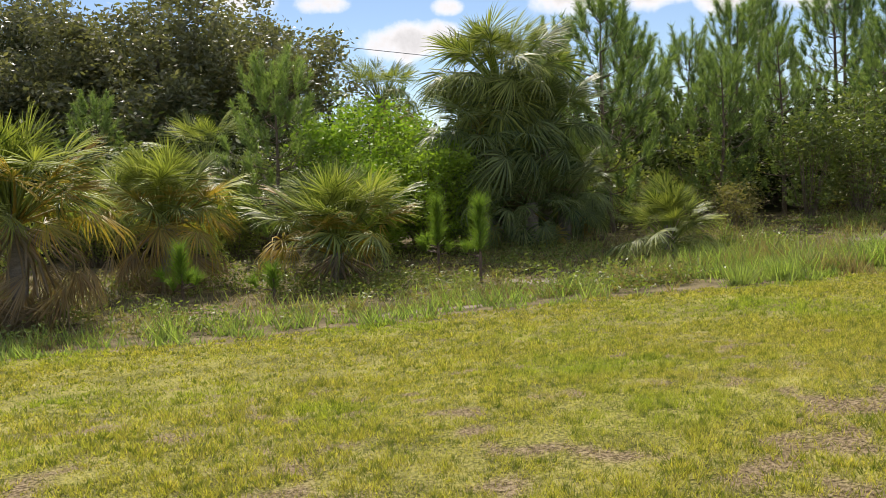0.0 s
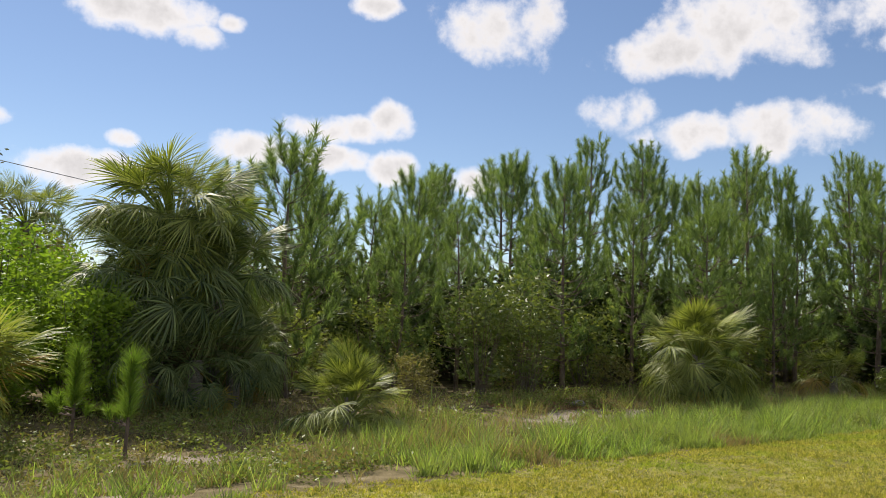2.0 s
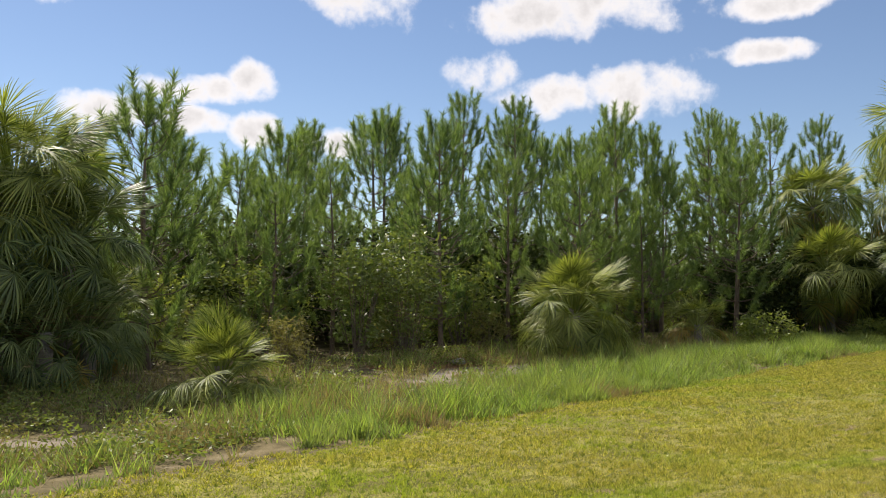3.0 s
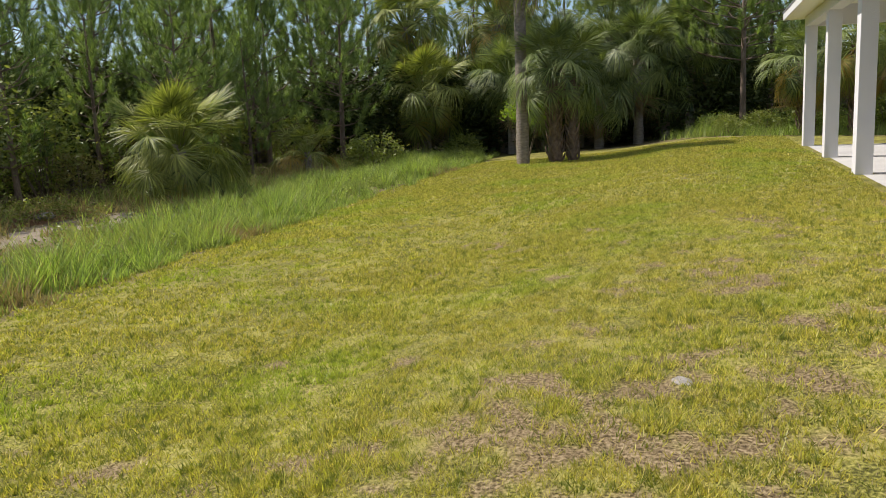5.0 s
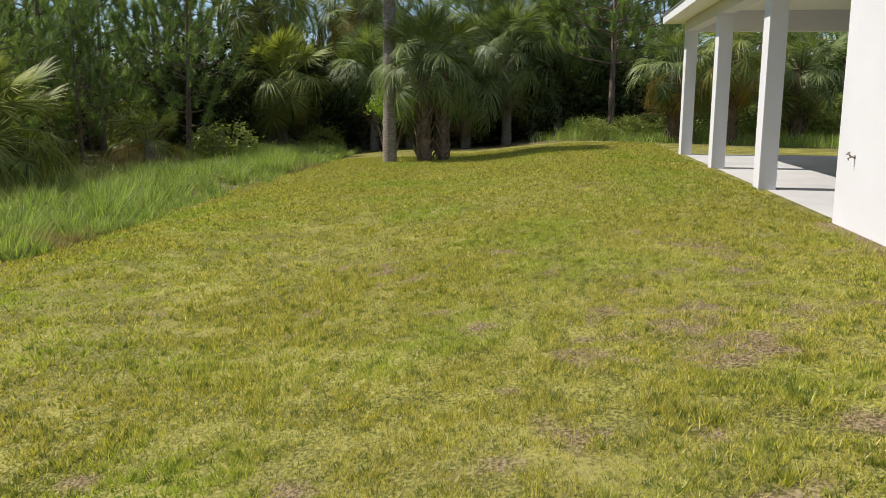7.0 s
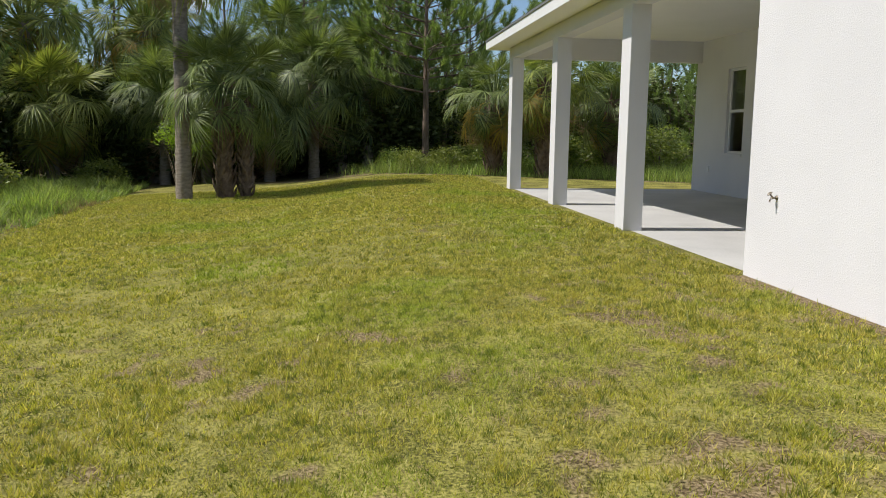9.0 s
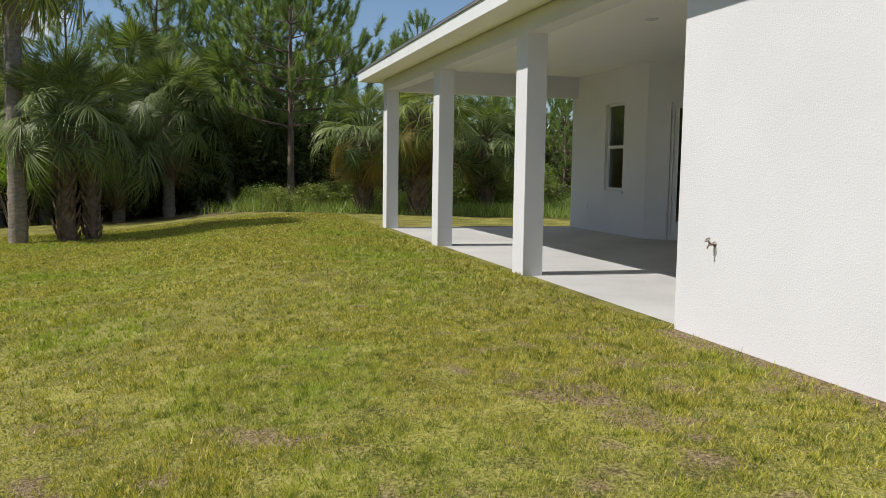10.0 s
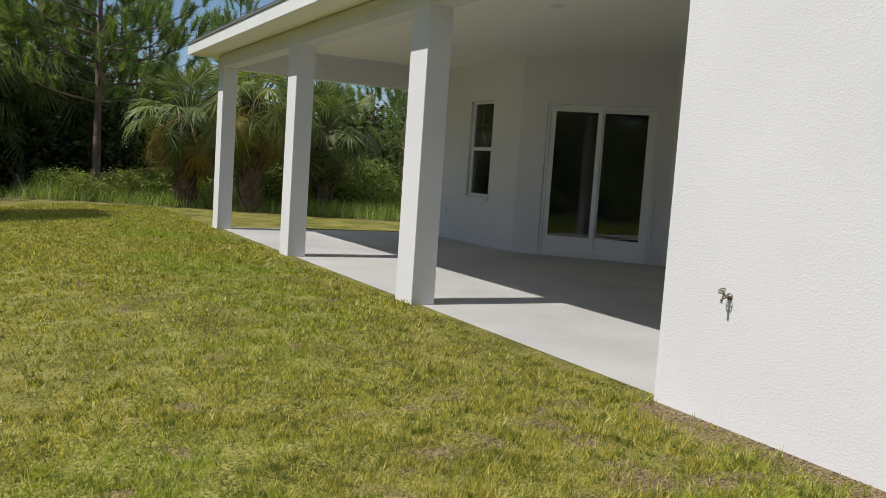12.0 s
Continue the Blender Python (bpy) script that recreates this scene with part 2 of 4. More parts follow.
PLASTIC = solid_material("white_plastic", (0.74, 0.74, 0.73), (0.78, 0.78, 0.77), 3.0, 0.4)
STONE = solid_material("pale_stone", (0.20, 0.185, 0.165), (0.34, 0.315, 0.285), 6.0, 0.85, 0.4, 0.01)


def glass_material():
    m, n, l = graph("window_glass")
    p = n.new("ShaderNodeBsdfPrincipled")
    p.inputs["Base Color"].default_value = (0.55, 0.6, 0.6, 1)
    p.inputs["Roughness"].default_value, p.inputs["Transmission Weight"].default_value, p.inputs["IOR"].default_value = 0.0, 1.0, 1.5
    l.new(p.outputs[0], n.new("ShaderNodeOutputMaterial").inputs[0])
    return m


GLASS = glass_material()


def ground_material():
    """Mown lawn inside two slightly wavy edges, rough sandy turf and leaf litter beyond."""
    m, n, l = graph("ground")
    pos = n.new("ShaderNodeNewGeometry").outputs["Position"]
    s = n.new("ShaderNodeSeparateXYZ")
    l.new(pos, s.inputs[0])
    wavy = math_of(n, l, "MULTIPLY", math_of(n, l, "SUBTRACT", noise_of(n, l, 0.9, 3.0), 0.5), 0.7)
    side = math_of(n, l, "SUBTRACT", math_of(n, l, "ADD", math_of(n, l, "MULTIPLY", s.outputs[0], 0.05), 9.75), s.outputs[1])
    end = math_of(n, l, "SUBTRACT", math_of(n, l, "ADD", math_of(n, l, "MULTIPLY", s.outputs[1], 0.42), 29.6), s.outputs[0])
    lawn = math_of(n, l, "MULTIPLY", math_of(n, l, "ADD", math_of(n, l, "MINIMUM", side, end), wavy), 6.0)
    lawn = math_of(n, l, "MINIMUM", math_of(n, l, "MAXIMUM", lawn, 0.0), 1.0)
    big, mid, fine = noise_of(n, l, 0.35, 4.0), noise_of(n, l, 2.2, 5.0), noise_of(n, l, 55.0, 6.0)
    turf = ramp_of(n, l, math_of(n, l, "ADD", math_of(n, l, "MULTIPLY", mid, 0.35), math_of(n, l, "MULTIPLY", fine, 0.65)),
                   [(0.40, (0.05, 0.05, 0.012)), (0.49, (0.18, 0.175, 0.04)), (0.58, (0.33, 0.30, 0.085))])
    turf = mix_of(n, l, ramp_of(n, l, big, [(0.42, (0, 0, 0)), (0.65, (0.35, 0.35, 0.35))]), turf, (0.165, 0.145, 0.055))
    soil = ramp_of(n, l, fine, [(0.36, (0.06, 0.042, 0.024)), (0.5, (0.17, 0.12, 0.07)), (0.64, (0.32, 0.245, 0.16))])
    bare = n.new("ShaderNodeAttribute")
    bare.attribute_name = "bare"
    turf = mix_of(n, l, bare.outputs["Fac"], turf, soil)
    litter = ramp_of(n, l, math_of(n, l, "ADD", math_of(n, l, "MULTIPLY", mid, 0.6), math_of(n, l, "MULTIPLY", fine, 0.4)),
                     [(0.34, (0.045, 0.038, 0.02)), (0.47, (0.12, 0.10, 0.05)), (0.58, (0.20, 0.16, 0.085)), (0.72, (0.36, 0.31, 0.23))])
    sandy = n.new("ShaderNodeAttribute")
    sandy.attribute_name = "sand"
    pale = ramp_of(n, l, fine, [(0.3, (0.15, 0.12, 0.085)), (0.6, (0.31, 0.265, 0.21))])
    litter = mix_of(n, l, sandy.outputs["Fac"], litter, pale)
    col = mix_of(n, l, lawn, litter, turf)
    p = n.new("ShaderNodeBsdfPrincipled")
    p.inputs["Roughness"].default_value, p.inputs["Specular IOR Level"].default_value = 0.95, 0.1
    l.new(col, p.inputs["Base Color"])
    l.new(bump_of(n, l, math_of(n, l, "ADD", fine, mid), 0.4, 0.015), p.inputs["Normal"])
    l.new(p.outputs[0], n.new("ShaderNodeOutputMaterial").inputs[0])
    return m


GROUND = ground_material()


# ---- helpers for things ----
def np_mesh(name, verts, faces, material, smooth=False):
    """A mesh from arrays; faces all have the same number of corners."""
    verts, faces = np.asarray(verts, np.float32), np.asarray(faces, np.int32)
    me = bpy.data.meshes.new(name)
    k = faces.shape[1]
    me.vertices.add(len(verts))
    me.vertices.foreach_set("co", verts.ravel())
    me.loops.add(faces.size)
    me.loops.foreach_set("vertex_index", faces.ravel())
    me.polygons.add(len(faces))
    me.polygons.foreach_set("loop_start", np.arange(0, faces.size, k, dtype=np.int32))
    me.update(calc_edges=True)
    me.materials.append(material)
    if smooth:
        me.polygons.foreach_set("use_smooth", np.ones(len(faces), bool))
    return me


def child(name, data, parent, m=None, label=""):
    ob = new(name, data)
    ob.parent = parent
    if m is not None:
        ob.matrix_basis = m
    if label:
        ob["label"] = label
    return ob


def part(name, bm, material, parent, label=""):
    me = bpy.data.meshes.new(name)
    bm.to_mesh(me)
    bm.free()
    me.materials.append(material)
    return child(name, me, parent, None, label)


def structure(name, bm, material, label, category):
    me = bpy.data.meshes.new(name)
    bm.to_mesh(me)
    bm.free()
    me.materials.append(material)
    return tagged(new(name, me), label, category, kind="structure")


def box(bm, x0, y0, z0, x1, y1, z1, m=None, bevel=0.0):
    vs = [bm.verts.new(v) for v in ((x0, y0, z0), (x1, y0, z0), (x1, y1, z0), (x0, y1, z0), (x0, y0, z1), (x1, y0, z1), (x1, y1, z1), (x0, y1, z1))]
    fs = [bm.faces.new([vs[i] for i in f]) for f in ((0, 3, 2, 1), (4, 5, 6, 7), (0, 1, 5, 4), (1, 2, 6, 5), (2, 3, 7, 6), (3, 0, 4, 7))]
    if bevel:
        edges = list({e for f in fs for e in f.edges})
        out = bmesh.ops.bevel(bm, geom=edges, offset=bevel, segments=2, affect="EDGES", profile=0.7)
        vs = list({v for f in out["faces"] for v in f.verts} | {v for v in vs if v.is_valid})
    if m is not None:
        for v in vs:
            v.co = m @ v.co
    return bm


def boxed(*args, **kw):
    return box(bmesh.new(), *args, **kw)


def tube(points, radii, sides=7):
    """Vertices and quads of a tapered tube along points."""
    points = [Vector(p) for p in points]
    verts, faces = [], []
    for i, p in enumerate(points):
        d = (points[min(i + 1, len(points) - 1)] - points[max(i - 1, 0)]).normalized()
        a = d.orthogonal().normalized() if abs(d.z) < 0.95 else Vector((1, 0, 0))
        a = (a - d * a.dot(d)).normalized()
        b = d.cross(a)
        for k in range(sides):
            t = 2 * math.pi * k / sides
            verts.append(p + (a * math.cos(t) + b * math.sin(t)) * radii[i])
    for i in range(len(points) - 1):
        for k in range(sides):
            q = (k + 1) % sides
            faces.append((i * sides + k, i * sides + q, (i + 1) * sides + q, (i + 1) * sides + k))
    return verts, faces


def tubes_mesh(name, list_of_tubes, material, smooth=True):
    verts, faces = [], []
    for v, f in list_of_tubes:
        o = len(verts)
        verts += [tuple(c) for c in v]
        faces += [tuple(i + o for i in q) for q in f]
    return np_mesh(name, verts, faces, material, smooth)


# ---- ground ----
PROFILE_Y = [-200, -8, 1.4, 2.8, 3.7, 4.6, 5.75, 6.9, 10.2, 11.2, 14.8, 18.0, 28.0, 400]
PROFILE_Z = [0.0, 0.1, 0.14, 0.15, 0.12, 0.065, -0.15, -0.27, -0.43, -0.53, -0.63, -0.44, -0.42, -0.42]


def ease(a, b, v):
    t = np.clip((np.asarray(v, float) - a) / (b - a), 0, 1)
    return t * t * (3 - 2 * t)


def height(x, y):
    x, y = np.asarray(x, float), np.asarray(y, float)
    z = sum(np.interp(y + d, PROFILE_Y, PROFILE_Z) for d in (-0.7, -0.35, 0, 0.35, 0.7)) / 5
    z = z - 0.15 * (1 - ease(1.5, 6.5, x)) * (1 - ease(3.0, 6.0, y))
    z = z + 0.025 * np.sin(x * 0.9 + 1.3 * np.sin(y * 0.7)) * np.sin(y * 1.1 + 0.5) * ease(2.2, 5.0, y)
    return z


def lattice_noise(x, y, size, seed):
    """Smooth value noise in 0 to 1 for arrays."""
    r = np.random.RandomState(seed).rand(256, 256)
    u, v = np.asarray(x) / size + 100, np.asarray(y) / size + 100
    i, j = np.floor(u).astype(int), np.floor(v).astype(int)
    a, b = u - i, v - j
    a, b = a * a * (3 - 2 * a), b * b * (3 - 2 * b)
    g = lambda p, q: r[p % 256, q % 256]
    return (g(i, j) * (1 - a) + g(i + 1, j) * a) * (1 - b) + (g(i, j + 1) * (1 - a) + g(i + 1, j + 1) * a) * b


def bareness(x, y):
    """Worn spots in the lawn: more of them towards the house and the corner where the walk begins."""
    u, v = 0.8 * x + 0.6 * y, 0.8 * y - 0.6 * x
    n = 0.47 * lattice_noise(u, v, 0.30, 3) + 0.40 * lattice_noise(x, y, 0.14, 4) + 0.13 * lattice_noise(u, v, 2.2, 5)
    n = n + 0.05 * (1 - ease(2.0, 5.0, y)) * (1 - ease(11.0, 15.0, x)) - 0.14 * ease(5.6, 7.4, y) - 0.12 * ease(11.5, 14.5, x)
    strip = (1 - ease(0.16, 0.42, y - 1.40 + 0.16 * (lattice_noise(x, y, 0.3, 6) - 0.5))) * (x > 4.5) * (x < 13.05)
    rim = 0.4 * (1 - ease(0.05, 0.35, np.abs(9.75 + 0.05 * x - y + 0.3 * (lattice_noise(x, y, 0.8, 11) - 0.5))))
    return np.maximum(np.maximum(ease(0.60, 0.74, n), strip), rim)


SANDS = [(16.1, 15.2, 2.6, 0.8), (17.7, 13.9, 1.7, 0.5), (6.8, 12.1, 0.6, 0.25), (3.0, 10.9, 0.8, 0.28), (5.2, 13.3, 0.9, 0.4), (10.5, 11.9, 0.5, 0.25), (21.0, 14.6, 1.4, 0.5)]


def sandiness(x, y):
    """Bare pale sand in the rough."""
    s = np.zeros(np.shape(x))
    for cx, cy, rx, ry in SANDS:
        d = np.hypot((x - cx) / rx, (y - cy) / ry) + 0.9 * (lattice_noise(x, y, 0.6, 7) - 0.5) + 0.7 * (lattice_noise(x, y, 0.22, 8) - 0.5)
        s = np.maximum(s, 1 - ease(0.7, 1.1, d))
    return s


def in_lawn(x, y):
    return np.minimum(9.75 + 0.05 * x - y, 29.6 + 0.42 * y - x)


gx = np.concatenate([[-900, -400, -150, -60, -30, -18], np.arange(-10, 0, 0.2), np.arange(0, 14, 0.07), np.arange(14, 32, 0.2), np.arange(32, 60, 1.0), [75, 110, 200, 450, 900]])
gy = np.concatenate([[-900, -400, -150, -60, -30, -16], np.arange(-8, 1.2, 0.2), np.arange(1.2, 6.6, 0.07), np.arange(6.6, 17, 0.2), np.arange(17, 50, 0.6), [65, 100, 200, 450, 900]])
GX, GY = np.meshgrid(gx, gy, indexing="ij")
gv = np.stack([GX, GY, height(GX, GY)], -1).reshape(-1, 3)
ii = np.arange(len(gx) * len(gy)).reshape(len(gx), len(gy))
gf = np.stack([ii[:-1, :-1], ii[1:, :-1], ii[1:, 1:], ii[:-1, 1:]], -1).reshape(-1, 4)
ground_mesh = np_mesh("ground", gv, gf, GROUND, True)
attr = ground_mesh.attributes.new("bare", "FLOAT", "POINT")
attr.data.foreach_set("value", (bareness(gv[:, 0], gv[:, 1]) * 0.9).astype(np.float32))
attr = ground_mesh.attributes.new("sand", "FLOAT", "POINT")
attr.data.foreach_set("value", sandiness(gv[:, 0], gv[:, 1]).astype(np.float32))
tagged(new("ground", ground_mesh), "sloping mown lawn running into rough sandy turf under the trees", "ground", kind="structure")

# ---- house ----
FLOOR, WALL_Y, SIDE_X, END_X = 0.14, 1.40, 13.08, 24.84
BEAM_Z, CEIL_Z, FASCIA_Z, FASCIA_TOP, EAVE = 2.99, 3.45, 3.21, 3.385, 0.46
BACK_Y, WEST_X, SOUTH_Y = -4.71, 4.5, -12.0
BEND = (21.48, -2.93)
FOOT = (19.70, -4.71)

structure("wall_north", boxed(WEST_X, WALL_Y - 0.22, -0.6, SIDE_X, WALL_Y, FASCIA_Z, None), STUCCO, "white textured stucco house wall beside the lawn", "wall")
structure("wall_lanai_side", boxed(SIDE_X - 0.22, BACK_Y - 0.2, -0.3, SIDE_X, WALL_Y - 0.22, CEIL_Z), STUCCO, "white stucco side wall of the covered patio", "wall")
structure("wall_west", boxed(WEST_X, SOUTH_Y, -0.6, WEST_X + 0.22, WALL_Y - 0.22, FASCIA_Z), STUCCO, "white stucco end wall of the house", "wall")
structure("wall_back", boxed(SIDE_X, BACK_Y - 0.2, -0.3, FOOT[0] + 0.1, BACK_Y, CEIL_Z), STUCCO, "white stucco wall at the back of the covered patio", "wall")
structure("wall_east", boxed(END_X - 0.22, SOUTH_Y, -0.3, END_X, BEND[1] - 0.2, CEIL_Z), STUCCO, "white stucco end wall of the house", "wall")
structure("wall_south", boxed(WEST_X + 0.22, SOUTH_Y, -0.3, END_X - 0.22, SOUTH_Y + 0.2, CEIL_Z), STUCCO, "white stucco rear wall of the house", "wall")

# window wall, with its opening
WX0, WX1, WZ0, WZ1 = 22.40, 23.20, 1.02, 2.76
bm = bmesh.new()
box(bm, BEND[0], BEND[1] - 0.2, -0.3, WX0, BEND[1], CEIL_Z)
box(bm, WX1, BEND[1] - 0.2, -0.3, END_X, BEND[1], CEIL_Z)
box(bm, WX0, BEND[1] - 0.2, -0.3, WX1, BEND[1], WZ0)
box(bm, WX0, BEND[1] - 0.2, WZ1, WX1, BEND[1], CEIL_Z)
structure("wall_window", bm, STUCCO, "white stucco patio wall with a tall window", "wall")

# angled wall with the sliding door's opening; local x runs along the wall, local y points out to the patio
run = Vector((FOOT[0] - BEND[0], FOOT[1] - BEND[1], 0))
LEN = run.length
ANGLED = Matrix.Translation((BEND[0], BEND[1], 0)) @ Matrix.Rotation(math.atan2(run.y, run.x), 4, "Z")
OUT = -1 if (ANGLED.to_3x3() @ Vector((0, 1, 0))).y < 0 else 1   # side of the wall that faces the patio
DX0, DX1, DZ1 = 0.43, 2.25, FLOOR + 2.56


def angled(x0, a, z0, x1, b, z1, bevel=0.0, bm=None):
    """A box on the angled wall; a to b is the depth, positive towards the patio."""
    lo, hi = sorted((a * OUT, b * OUT))
    return box(bm or bmesh.new(), x0, lo, z0, x1, hi, z1, ANGLED, bevel)


bm = angled(0.0, -0.2, -0.3, DX0, 0, CEIL_Z)
angled(DX1, -0.2, -0.3, LEN, 0, CEIL_Z, bm=bm)
angled(DX0, -0.2, DZ1, DX1, 0, CEIL_Z, bm=bm)
angled(DX0, -0.2, -0.3, DX1, 0, FLOOR + 0.01, bm=bm)
structure("wall_angled", bm, STUCCO, "white stucco angled patio wall around the sliding door", "wall")

# floor slab with a rounded front edge, cut back at the angled wall
bm = bmesh.new()
outline = [(SIDE_X, WALL_Y + 0.06), (END_X + 0.03, WALL_Y + 0.06), (END_X + 0.03, BEND[1]), BEND, FOOT, (SIDE_X, BACK_Y)]
top = bm.faces.new([bm.verts.new((x, y, FLOOR)) for x, y in reversed(outline)])
ext = bmesh.ops.extrude_face_region(bm, geom=[top])
for v in [g for g in ext["geom"] if isinstance(g, bmesh.types.BMVert)]:
    v.co.z = -0.35
bmesh.ops.recalc_face_normals(bm, faces=bm.faces)
structure("floor", bm, SLAB, "light grey broom-finished concrete slab of the covered patio", "floor")

# beams
structure("beam_front", boxed(SIDE_X, WALL_Y - 0.25, BEAM_Z, END_X, WALL_Y, FASCIA_Z), STUCCO, "white stucco beam over the patio columns", "beam")
structure("beam_end", boxed(END_X - 0.25, BEND[1], BEAM_Z, END_X, WALL_Y - 0.25, FASCIA_Z), STUCCO, "white stucco beam over the open end of the patio", "beam")
structure("ceiling", boxed(SIDE_X, BACK_Y, CEIL_Z, END_X - 0.02, WALL_Y - 0.02, CEIL_Z + 0.05), SOFFIT, "smooth white painted patio ceiling", "ceiling")
bm = boxed(SIDE_X, WALL_Y - 0.26, FASCIA_Z, END_X, WALL_Y - 0.02, CEIL_Z)
box(bm, END_X - 0.26, BEND[1], FASCIA_Z, END_X - 0.02, WALL_Y - 0.26, CEIL_Z)
structure("trim_beam_filler", bm, STUCCO, "white stucco upper part of the patio beam", "beam")

# columns
for x1 in (16.87, 20.75, 24.83):
    column = tagged(new("column"), "square white stucco column with a smooth painted finish on the patio slab", "column", "patio columns")
    column.location = (x1 - 0.185, WALL_Y - 0.128, FLOOR)
    part("shaft", boxed(-0.185, -0.125, 0, 0.185, 0.125, BEAM_Z - FLOOR + 0.004, bevel=0.008), STUCCO, column)

# eave: soffit, fascia, drip edge and hipped roof
X0, X1, Y0, Y1 = WEST_X - EAVE, END_X + EAVE, SOUTH_Y - EAVE, WALL_Y + EAVE
roof = tagged(new("roof"), "low hipped roof of grey shingles with a white fascia and soffit", "roof", kind="structure")
bm = boxed(X0 + 0.02, WALL_Y, FASCIA_Z + 0.012, X1 - 0.02, Y1 - 0.02, FASCIA_Z + 0.03)
box(bm, END_X, Y0 + 0.02, FASCIA_Z + 0.012, X1 - 0.02, WALL_Y, FASCIA_Z + 0.03)
box(bm, X0 + 0.02, Y0 + 0.02, FASCIA_Z + 0.012, WEST_X, WALL_Y, FASCIA_Z + 0.03)
part("soffit", bm, SOFFIT, roof, "white vented soffit")
bm = boxed(X0, Y1 - 0.02, FASCIA_Z, X1, Y1, FASCIA_TOP, bevel=0.003)
box(bm, X1 - 0.02, Y0, FASCIA_Z, X1, Y1 - 0.02, FASCIA_TOP)
box(bm, X0, Y0, FASCIA_Z, X0 + 0.02, Y1 - 0.02, FASCIA_TOP)
part("fascia", bm, TRIM_WHITE, roof, "white metal fascia")
bm = boxed(X0 - 0.02, Y1 - 0.02, FASCIA_TOP, X1 + 0.02, Y1 + 0.02, FASCIA_TOP + 0.025)
box(bm, X1 - 0.02, Y0, FASCIA_TOP, X1 + 0.02, Y1 - 0.02, FASCIA_TOP + 0.025)
part("drip_edge", bm, METAL_DARK, roof, "grey metal drip edge")
half, pitch = (Y1 - Y0) / 2, 5 / 12
ridge = FASCIA_TOP + 0.03 + half * pitch
bm = bmesh.new()
zc = FASCIA_TOP + 0.03
c = [bm.verts.new(v) for v in ((X0, Y0, zc), (X1, Y0, zc), (X1, Y1, zc), (X0, Y1, zc), (X0 + half, Y0 + half, ridge), (X1 - half, Y0 + half, ridge))]
for f in ((0, 1, 5, 4), (2, 3, 4, 5), (1, 2, 5), (3, 0, 4)):
    bm.faces.new([c[i] for i in f])
part("deck", bm, SHINGLE, roof, "grey roof deck under the shingles")
bm = bmesh.new()
courses = 20
for k in range(courses):
    d0, d1 = k * 0.14, k * 0.14 + 0.15
    z0, z1 = zc + d0 * pitch + 0.022, zc + d1 * pitch + 0.012
    for a, b in (((X0 + d0, Y1 - d0), (X1 - d0, Y1 - d0)), ((X1 - d0, Y1 - d0), (X1 - d0, Y0 + d0))):
        e0, e1 = Vector((*a, z0)), Vector((*b, z0))
        inn = Vector((0, -1, 0)) if a[1] == b[1] else Vector((-1, 0, 0))
        s0 = Vector((0.15, -0.15, 0)) if inn.y else Vector((-0.15, -0.15, 0))
        s1 = Vector((-0.15, -0.15, 0)) if inn.y else Vector((-0.15, 0.15, 0))
        q = [e0, e1, e1 + s1, e0 + s0]
        q[2].z = q[3].z = z1
        low = [bm.verts.new(v) for v in q]
        bm.faces.new(low)
        skirt = [bm.verts.new(e0 - Vector((0, 0, 0.014))), bm.verts.new(e1 - Vector((0, 0, 0.014)))]
        bm.faces.new((skirt[0], skirt[1], low[1], low[0]))
part("shingle_course", bm, SHINGLE, roof, "overlapping grey shingle courses")

# rooms behind the glass: darkness is painted into the floor and ceiling colour
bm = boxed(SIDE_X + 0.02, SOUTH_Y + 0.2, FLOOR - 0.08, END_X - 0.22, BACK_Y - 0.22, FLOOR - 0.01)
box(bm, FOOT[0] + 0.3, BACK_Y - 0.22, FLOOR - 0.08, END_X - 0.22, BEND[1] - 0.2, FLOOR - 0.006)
structure("floor_inside", bm, ROOM_SHADE, "room floor inside with the unlit darkness put into its colour", "floor")
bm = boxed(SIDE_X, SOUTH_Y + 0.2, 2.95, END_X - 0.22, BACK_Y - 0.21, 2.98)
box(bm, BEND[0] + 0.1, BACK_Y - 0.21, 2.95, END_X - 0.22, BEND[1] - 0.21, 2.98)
structure("ceiling_inside", bm, ROOM_SHADE, "room ceiling inside with the unlit darkness put into its colour", "ceiling")

# window
window = tagged(new("window_1"), "white single-hung window with a grid in its upper sash", "window", kind="structure")
WY = BEND[1] - 0.09
FR = 0.05
bm = boxed(WX0, WY - 0.05, WZ0, WX0 + FR, WY + 0.03, WZ1, bevel=0.004)
box(bm, WX1 - FR, WY - 0.05, WZ0, WX1, WY + 0.03, WZ1, bevel=0.004)
box(bm, WX0 + FR, WY - 0.05, WZ1 - FR, WX1 - FR, WY + 0.03, WZ1, bevel=0.004)
box(bm, WX0 + FR, WY - 0.05, WZ0, WX1 - FR, WY + 0.03, WZ0 + FR, bevel=0.004)
part("window_frame", bm, VINYL, window)
MIDZ = (WZ0 + WZ1) / 2
part("meeting_rail", boxed(WX0 + FR, WY - 0.03, MIDZ - 0.03, WX1 - FR, WY + 0.035, MIDZ + 0.03, bevel=0.004), VINYL, window)
part("window_sill", boxed(WX0 - 0.05, BEND[1] - 0.09, WZ0 - 0.06, WX1 + 0.05, BEND[1] + 0.035, WZ0 - 0.004, bevel=0.006), STUCCO, window, "white stucco sill")
for z0, z1 in ((WZ0 + FR, MIDZ - 0.03), (MIDZ + 0.03, WZ1 - FR)):
    part("pane", boxed(WX0 + FR, WY - 0.012, z0, WX1 - FR, WY - 0.004, z1), GLASS, window).visible_shadow = False
